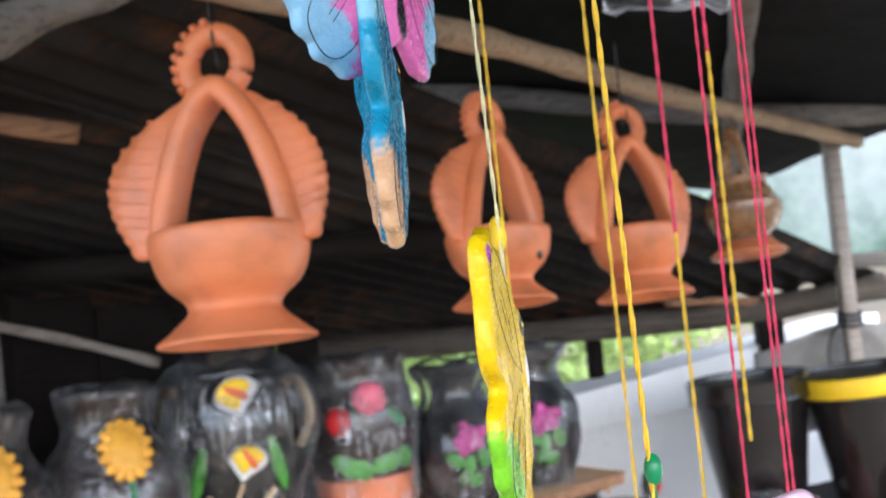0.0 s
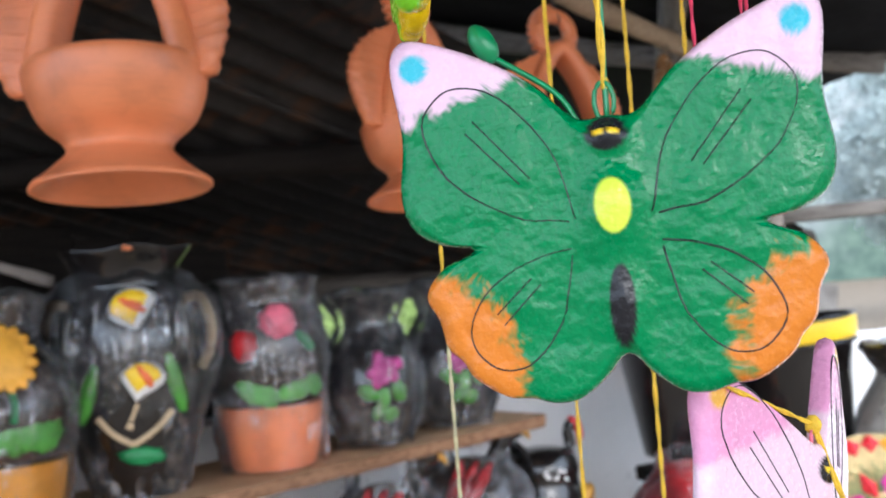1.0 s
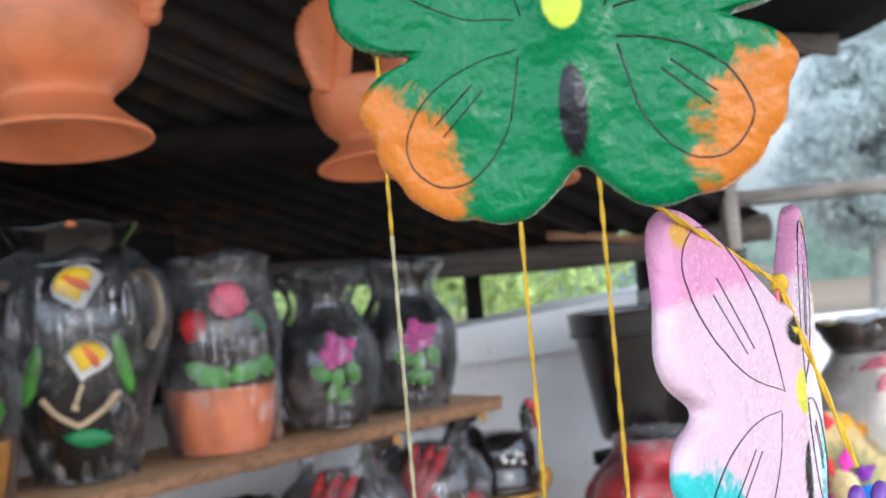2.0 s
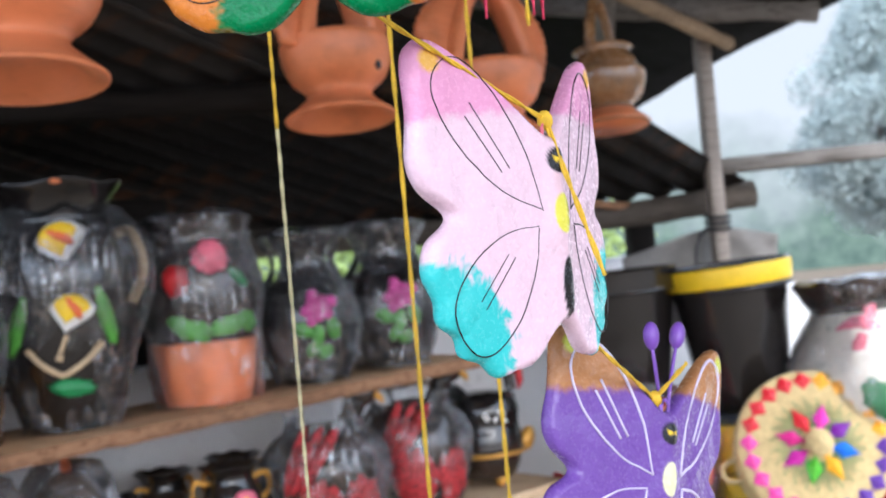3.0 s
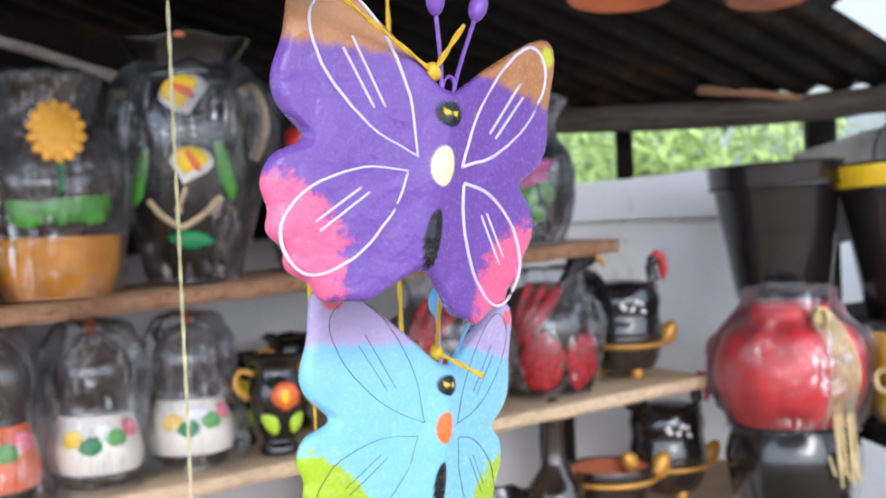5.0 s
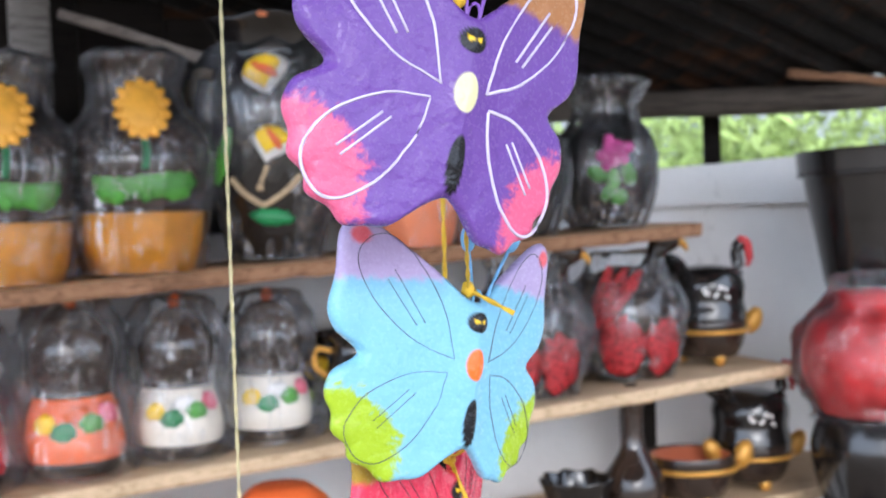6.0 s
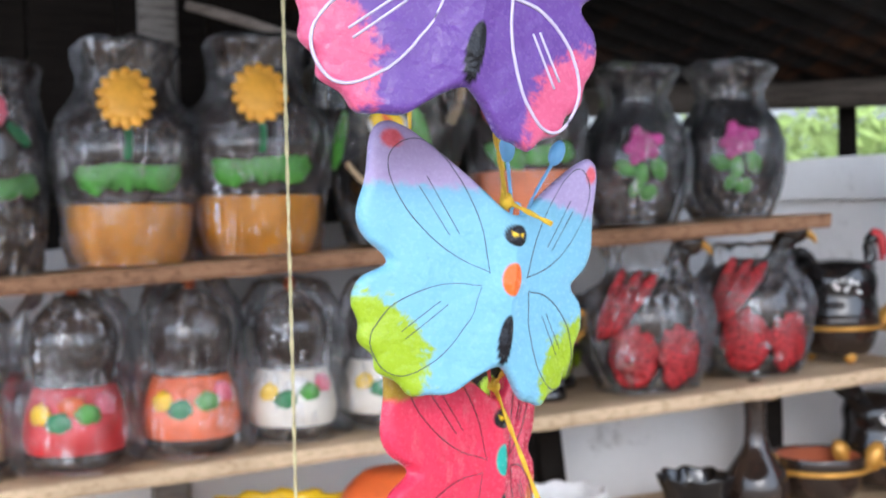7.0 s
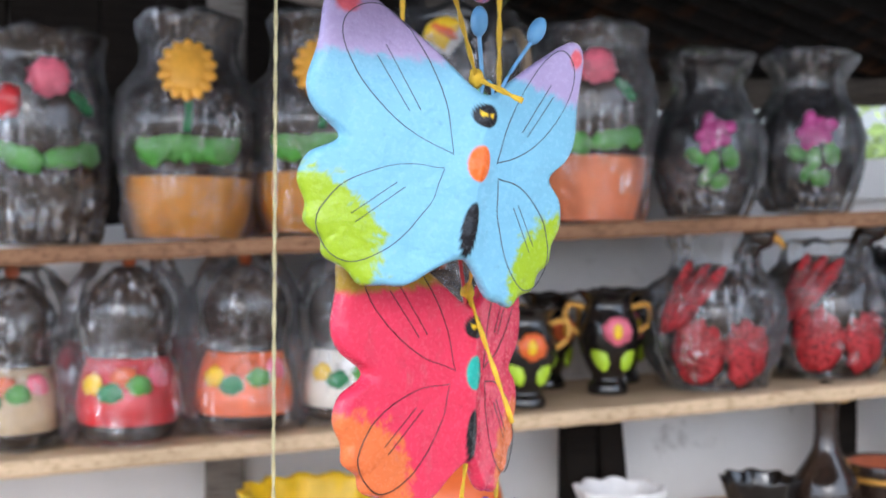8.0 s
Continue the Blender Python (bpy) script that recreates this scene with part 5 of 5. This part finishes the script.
planter(Vector((-0.195, 1.075, 1.600)), -12, -6, "large terracotta planter with feathered wings hanging by wire")
planter(Vector((0.082, 1.435, 1.600)), 42, -8, "terracotta planter with a scorch mark, turned sideways on its wire", sc=0.88, scorch=52)
planter(Vector((0.293, 1.62, 1.585)), 20, -8, "smaller terracotta planter with feathered wings, hanging by wire", sc=0.92)
planter(Vector((0.535, 1.93, 1.625)), 50, -8, "amber glazed planter with a bare foot, hanging by wire", True, 0.86)
for p in ((-0.195, 1.10), (0.082, 1.46), (0.293, 1.645), (0.535, 1.955)):
    solo("hanging_wire", tube([(p[0] + 0.002, p[1] + 0.01, 1.86), (p[0], p[1] + 0.004, 1.89), (p[0], p[1], 1.95)], 0.0014, 6), M_WIRE, "dark wire over the pole", "wire")

# ---- butterflies ----
HALF = [(0.0, 0.44), (-0.10, 0.43), (-0.18, 0.475), (-0.32, 0.62), (-0.54, 0.765), (-0.78, 0.87), (-0.92, 0.895), (-0.985, 0.78), (-0.955, 0.44), (-0.985, 0.17), (-0.94, 0.01), (-0.82, -0.075), (-0.66, -0.115), (-0.82, -0.19),
        (-0.905, -0.31), (-0.855, -0.43), (-0.83, -0.55), (-0.76, -0.63), (-0.72, -0.70), (-0.63, -0.77), (-0.55, -0.81), (-0.45, -0.82), (-0.34, -0.85), (-0.22, -0.83), (-0.10, -0.74), (-0.04, -0.67), (0.0, -0.65)]
FLAT = [(0, 0.50), (-0.10, 0.54), (-0.30, 0.70), (-0.55, 0.88), (-0.78, 1.02), (-0.90, 1.03), (-0.97, 0.92), (-0.97, 0.62), (-1.0, 0.36), (-0.94, 0.20), (-0.78, 0.04), (-0.93, -0.10), (-0.97, -0.27), (-0.91, -0.42), (-0.90, -0.55), (-0.80, -0.64), (-0.77, -0.75),
        (-0.64, -0.81), (-0.55, -0.90), (-0.42, -0.88), (-0.30, -0.86), (-0.17, -0.74), (-0.07, -0.66), (0, -0.63)]


def wing_outline(n, half):
    """The closed outline, evenly spaced, in half-widths."""
    pts = half + [(-x, y) for x, y in reversed(half[1:-1])]
    p = np.array(spline(pts, 8, True))
    q = np.vstack([p, p[:1]])
    d = np.r_[0, np.cumsum(np.linalg.norm(np.diff(q, axis=0), axis=1))]
    s = np.linspace(0, d[-1], n, endpoint=False)
    return np.c_[np.interp(s, d, q[:, 0]), np.interp(s, d, q[:, 1])]


def relief(x, y):
    """Height of the modelled front: body, head and slightly dished wings."""
    body = 0.10 * np.exp(-((x / 0.13) ** 2 + ((y - 0.02) / 0.24) ** 2))
    tail = 0.055 * np.exp(-((x / 0.10) ** 2 + ((y + 0.42) / 0.22) ** 2))
    head = 0.085 * np.exp(-((x / 0.085) ** 2 + ((y - 0.34) / 0.085) ** 2))
    dish = 0.03 * np.sin(np.abs(x) * 3.0) * np.cos(y * 2)
    return body + tail + head + dish


def butterfly(m, hw, colours, label, seed=0, line_w=0.0022, line_mat=None, feeler_mat=None, feelers=((-0.12, 0.92), (0.30, 0.96)), flat=True, wide=1.16, fold=10):
    """colours: base, wing tip, dot, lower edge, chest, as linear triples. wide: how much broader the first wing is; fold: degrees by which the wings bend back."""
    bend = math.tan(radians(fold)) if flat else 0.0
    base, tip, dot, low, chest = [np.array(c) * 0.8 for c in colours]
    t = thing("butterfly", m, label, "butterfly", "painted butterflies on strings")
    N, R = 288, 72
    out = wing_outline(N, FLAT if flat else HALF)
    lift = 0.3 if flat else 1.0
    c = np.array([0.0, -0.10])
    f = np.r_[np.linspace(0, 0.86, R - 12, endpoint=False), np.linspace(0.86, 1.0, 12)]
    P = c + f[:, None, None] * (out - c)[None]
    x, y = P[..., 0], P[..., 1]
    rim = np.linalg.norm(out - c, axis=1)[None]
    e = (1 - f)[:, None] * rim
    T = 0.062
    z = T * np.sqrt(np.clip(1 - (1 - np.clip(e / 0.075, 0, 1)) ** 2, 0, 1)) + lift * relief(x, y) * np.clip(e / 0.08, 0, 1)
    zb = -T * np.sqrt(np.clip(1 - (1 - np.clip(e / 0.06, 0, 1)) ** 2, 0, 1))
    skew = (lambda v: np.where(v < 0, v * wide, v * (2 - wide))) if flat else (lambda v: v)
    co = np.concatenate([np.c_[skew(x).ravel(), (bend * np.abs(skew(x)) - z).ravel(), y.ravel()], np.c_[skew(x)[:-1].ravel(), (bend * np.abs(skew(x)) - zb)[:-1].ravel(), y[:-1].ravel()]]) * hw
    faces = []
    for j in range(R - 1):
        for i in range(N):
            k = (i + 1) % N
            faces.append((j * N + i, j * N + k, (j + 1) * N + k, (j + 1) * N + i))
            a, b = R * N + j * N, (R * N + (j + 1) * N) if j < R - 2 else (R - 1) * N
            faces.append((a + k, a + i, b + i, b + k))
    me = bpy.data.meshes.new("wing_plate")
    me.from_pydata(co.tolist(), [], faces)
    me.shade_smooth()
    X, Y = np.r_[x.ravel(), x[:-1].ravel()], np.r_[y.ravel(), y[:-1].ravel()]
    jag = np.array([0.05 * noise.noise((a * 14 + seed, b * 14, 1)) + 0.035 * noise.noise((a * 45, b * 45, seed)) for a, b in zip(X, Y)])
    A = np.abs(X)
    col = np.tile(base, (len(X), 1))

    def lay(mask, colour):
        w = np.clip(mask, 0, 1)[:, None]
        col[:] = col * (1 - w) + np.array(colour) * w

    lay((Y + 0.30 * (A - 0.75) - 0.52 + jag) * 30 if not flat else (Y + 0.10 * (A - 0.5) - 0.60 + jag * 0.6) * 22, tip)
    lay((0.30 - np.hypot(A - 0.93, (Y + 0.70) * 0.95) * 0.62 + jag * 1.0) * 30, low)
    lay((0.075 - np.hypot(A - 0.86, Y - (0.91 if flat else 0.75))) * 60, dot)
    lay((1 - np.hypot(X / 0.085, (Y - 0.02) / 0.13)) * 9, chest)
    lay((1 - np.hypot(X / 0.10, (Y - 0.345) / 0.085)) * 9, (0.012, 0.012, 0.015))
    lay((1 - np.hypot((X - 0.03 * (Y + 0.44)) / 0.062, (Y + 0.43) / 0.20)) * 9, (0.012, 0.012, 0.015))
    lay((1 - np.hypot((A - 0.033) / 0.018, (Y - 0.35) / 0.022)) * 4, srgb(240, 200, 40))
    att = me.color_attributes.new("paint", "FLOAT_COLOR", "POINT")
    att.data.foreach_set("color", np.c_[col, np.ones(len(X))].ravel())
    me.materials.append(M_PAINT)
    part("wing_plate", me, M_PAINT, t)

    # drawn wing loops and strokes, laid just on the surface
    def on_face(p):
        q = np.array(p)
        zz = T + lift * float(relief(np.array(q[0]), np.array(q[1]))) + 0.0015
        return (float(skew(q[0])) * hw, (bend * abs(float(skew(q[0]))) - zz) * hw, q[1] * hw)

    loops = ([(0.16, 0.04), (0.25, 0.40), (0.45, 0.75), (0.66, 0.93), (0.82, 0.88), (0.86, 0.70), (0.72, 0.42), (0.45, 0.17), (0.17, 0.05)], [(0.20, -0.05), (0.45, -0.08), (0.72, -0.25), (0.85, -0.50), (0.76, -0.72), (0.60, -0.75), (0.40, -0.58), (0.25, -0.30), (0.20, -0.06)])
    strokes = (((0.38, 0.30), (0.62, 0.68)), ((0.44, 0.28), (0.66, 0.60)), ((0.40, -0.22), (0.64, -0.50)), ((0.45, -0.20), (0.67, -0.45)))
    if not flat:
        loops = ([(0.17, -0.02), (0.26, 0.30), (0.48, 0.57), (0.70, 0.63), (0.84, 0.48), (0.74, 0.22), (0.46, 0.02), (0.20, -0.03)], [(0.20, -0.15), (0.42, -0.20), (0.62, -0.33), (0.70, -0.52), (0.60, -0.66), (0.44, -0.66), (0.28, -0.48), (0.20, -0.18)])
        strokes = (((0.36, 0.18), (0.60, 0.47)), ((0.41, 0.16), (0.64, 0.42)), ((0.36, -0.30), (0.54, -0.47)), ((0.40, -0.27), (0.57, -0.42)))
    for sx in (-1, 1):
        for loop in loops:
            part("drawn_loop", tube([on_face((sx * a + 0.006 * noise.noise((a * 9, b * 9, seed + sx)), b + 0.006 * noise.noise((a * 9, b * 9, seed + 5)))) for a, b in spline(loop, 5)], line_w * hw * 3, 5, n=1, wobble=0.5), line_mat or M_DOTS, t)
        for a, b in strokes:
            part("drawn_stroke", tube([on_face((sx * (a[0] + (b[0] - a[0]) * q), a[1] + (b[1] - a[1]) * q)) for q in np.linspace(0, 1, 8)], line_w * hw * 2.6, 5, n=1), line_mat or M_DOTS, t)
    for fx, fz in feelers:
        fl = part("feeler", tube([(0.25 * fx * hw, 0, 0.42 * hw), (0.45 * fx * hw, 0.01 * hw, (0.45 + 0.35 * (fz - 0.42)) * hw), (fx * hw, 0.02 * hw, fz * hw)], 0.014 * hw, 7), feeler_mat or M_WIRE, t, "wire feeler")
        part("feeler_tip", ball(0.06 * hw, 0.06 * hw, 0.105 * hw, Matrix.Translation((fx * 1.06 * hw, 0.02 * hw, (fz + 0.06) * hw)) @ Matrix.Rotation(fx, 4, "Y"), 12), feeler_mat or M_WIRE, fl, "painted bead")
    part("eyelet", tube([(math.cos(a) * 0.045 * hw, 0, 0.50 * hw + math.sin(a) * 0.09 * hw) for a in np.linspace(0, 6.283, 10, endpoint=False)], 0.012 * hw, 7, n=2, closed=True), feeler_mat or M_WIRE, t, "wire eyelet")
    return t


def face(x, y, z, turn, lean=0.0, nod=0.0):
    return Matrix.Translation((x, y, z)) @ Matrix.Rotation(radians(turn), 4, "Z") @ Matrix.Rotation(radians(lean), 4, "Y") @ Matrix.Rotation(radians(nod), 4, "X")


M_GREENP = varied("green_enamel", srgb(15, 125, 75), 0.15, 60, 0.35, 0.2)
M_LINEW = varied("white_enamel", srgb(212, 203, 228), 0.05, 60, 0.4, 0.1)
M_LINEG = varied("pencil_line", srgb(70, 70, 80), 0.1, 60, 0.6, 0.1)
GREEN = (0.0355, 0.3537, 1.5161)
PINKB = (0.103, 0.416, 1.425)
PURP = (0.1445, 0.470, 1.3325)
BLUE = (0.1372, 0.5258, 1.2456)
REDB = (0.1235, 0.5594, 1.1793)
LAST = (0.115, 0.57, 1.085)
butterfly(face(*GREEN, -17, -1), 0.0503, [(0.0, 0.22, 0.066), srgb(240, 200, 222), srgb(60, 190, 212), srgb(222, 130, 45), srgb(225, 245, 80)], "glossy green butterfly with pink wing tips and orange edges", 1, 0.0013, feeler_mat=M_GREENP, feelers=((-0.5, 0.78), (0.03, 1.02)), flat=False)
butterfly(face(*PINKB, 48, -1), 0.0490, [srgb(242, 208, 224), srgb(240, 165, 205), srgb(245, 185, 80), srgb(70, 205, 205), srgb(240, 235, 90)], "pale pink butterfly with turquoise lower wings", 2, 0.0014, feeler_mat=M_PINK, feelers=())
butterfly(face(*PURP, 37, 12), 0.0480, [srgb(120, 84, 168), srgb(184, 128, 84), srgb(205, 210, 60), srgb(236, 108, 148), srgb(250, 245, 190)], "purple butterfly with white lines and pink lower wings", 3, 0.0035, M_LINEW, M_VIOLET, ((-0.16, 0.98), (0.14, 1.02)), wide=1.10)
butterfly(face(*BLUE, 45, 9), 0.0445, [srgb(140, 203, 232), srgb(196, 178, 222), srgb(245, 115, 125), srgb(172, 202, 48), srgb(250, 120, 50)], "sky blue butterfly with lavender tips and lime edges", 4, 0.0011, M_LINEG, M_SKYBLUE, wide=1.2)
butterfly(face(*REDB, 72, 2), 0.0460, [srgb(246, 66, 98), srgb(176, 142, 52), srgb(246, 90, 130), srgb(246, 128, 74), srgb(60, 190, 175)], "coral red butterfly with olive gold wing tips", 5, 0.0013, None, M_RED, wide=1.2)
butterfly(face(*LAST, 55, 0), 0.0440, [srgb(180, 162, 218), srgb(150, 120, 200), srgb(245, 190, 90), srgb(240, 140, 170), srgb(250, 240, 120)], "lavender butterfly at the bottom of the string", 6, 0.0013, None, M_VIOLET)
butterfly(face(-0.003, 0.362, 1.604, 86, -4), 0.0460, [srgb(246, 205, 0), srgb(246, 205, 0), srgb(200, 60, 190), srgb(130, 205, 40), srgb(250, 250, 245)], "bright yellow butterfly turned edge on", 7, 0.0009, None, M_YELLOW, wide=1.05)
butterfly(face(-0.034, 0.365, 1.690, 95, -4), 0.0450, [srgb(40, 150, 190), srgb(140, 200, 225), srgb(240, 200, 90), srgb(225, 180, 140), srgb(250, 250, 245)], "turquoise blue butterfly turned edge on", 8, 0.0009, None, M_TURQ, ())
butterfly(face(-0.030, 0.40, 1.752, 58, -4), 0.0470, [srgb(236, 120, 190), srgb(240, 150, 205), srgb(240, 200, 90), srgb(150, 200, 230), srgb(250, 250, 245)], "bright pink butterfly with pale blue lower wings", 9, 0.0013, None, M_PINK, ())


def twine(a, b, material, label, r=0.00075, sag=0.0, name="string"):
    """A twisted two-ply cord between two points."""
    a, b = Vector(a), Vector(b)
    n = max(8, int((b - a).length / 0.0035))
    n = min(n, 170)
    bm = bmesh.new()
    d = (b - a).normalized()
    x = d.orthogonal().normalized()
    y = d.cross(x)
    for ply in (0, math.pi):
        pts = []
        for i in range(n + 1):
            f = i / n
            q = f * n * 0.9 + ply
            pts.append(a.lerp(b, f) + x * (r * 0.62 * math.cos(q)) + y * (r * 0.62 * math.sin(q)) - Vector((0, 0, sag * math.sin(math.pi * f))))
        joined(bm, tube([tuple(p) for p in pts], r * 0.75, 5, n=1))
    return solo(name, bm, material, label, "string", group="strings of the mobiles")


def top_of(p, k):
    return (p[0], p[1], p[2] + k)


# the main string, butterfly to butterfly, with knots and hanging ends
chain = [(GREEN, 0.0503, None), (PINKB, 0.049, (0.011, -0.012, -0.048)), (PURP, 0.048, (0.010, -0.008, 0.012)), (BLUE, 0.0445, (0.016, -0.006, -0.008)), (REDB, 0.046, (0.017, -0.004, -0.042)), (LAST, 0.044, (0.006, -0.004, -0.01))]
twine((0.030, 0.352, 2.05), top_of(GREEN, 0.028), M_YARN, "yellow twine holding the butterfly mobile")
for (p, h1, _), (q, h2, loose) in zip(chain, chain[1:]):
    kn = Vector(top_of(q, 0.60 * h2))
    twine(top_of(p, -0.60 * h1), kn, M_YARN, "yellow twine joining two butterflies", 0.0006)
    twine(kn, kn + Vector(loose), M_YARN, "loose twisted end of yellow twine", 0.0007, name="string_end")
    solo("string_knot", ball(0.0024, 0.0024, 0.0028, Matrix.Translation(kn), 8, 0.4), M_YARN, "small knot of yellow twine", "knot")
twine((-0.013, 0.33, 2.05), (-0.004, 0.352, 1.632), M_CREAMYARN, "thin white string to the yellow butterfly", 0.0005)
twine((-0.032, 0.40, 2.05), (-0.032, 0.40, 1.772), M_CREAMYARN, "thin white string to the pink butterfly")
# neighbouring strings
twine((0.020, 0.62, 2.1), (0.020, 0.62, 1.485), M_YARN, "yellow upper part of a long cream string", 0.00065)
twine((0.020, 0.62, 1.485), (0.020, 0.62, 0.9), M_CREAMYARN, "long cream string of a neighbouring mobile", 0.00065)
twine((0.076, 0.619, 2.1), (0.076, 0.619, 0.95), M_YARN, "long yellow string of a neighbouring mobile", 0.0008)
twine((0.114, 0.624, 2.1), (0.114, 0.624, 1.65), M_REDYARN, "red upper part of a long yellow string", 0.0008)
twine((0.114, 0.624, 1.65), (0.114, 0.624, 0.95), M_YARN, "long yellow string of a neighbouring mobile", 0.0008)
twine((0.147, 0.64, 2.05), (0.147, 0.64, 1.75), M_REDYARN, "red string knotted to yellow below", 0.0009)
twine((0.147, 0.64, 1.75), (0.147, 0.64, 1.53), M_YARN, "yellow end of a red string", 0.0009)
for x, y in ((0.099, 0.48), (0.116, 0.479), (0.121, 0.487)):
    twine((x, y, 2.05), (x, y, 1.50), M_REDYARN, "red string of a neighbouring mobile", 0.00055)

# a scrap of clear plastic hanging from the roof
bm = bmesh.new()
bmesh.ops.create_grid(bm, x_segments=10, y_segments=10, size=0.5)
for v in bm.verts:
    x, y = v.co.x, v.co.y
    v.co = Vector((x * 0.11, 0.008 * noise.noise((x * 4, y * 4, 1)), y * 0.12 + 0.01 * noise.noise((x * 6, 2, 0))))
bag = solo("plastic_bag", bm, M_WRAP, "crumpled clear plastic bag hanging under the roof", "bag", m=pose(0.215, 0.97, 1.905, 0, 6, -8))
bag.modifiers.new("thickness", "SOLIDIFY").thickness = 0.001
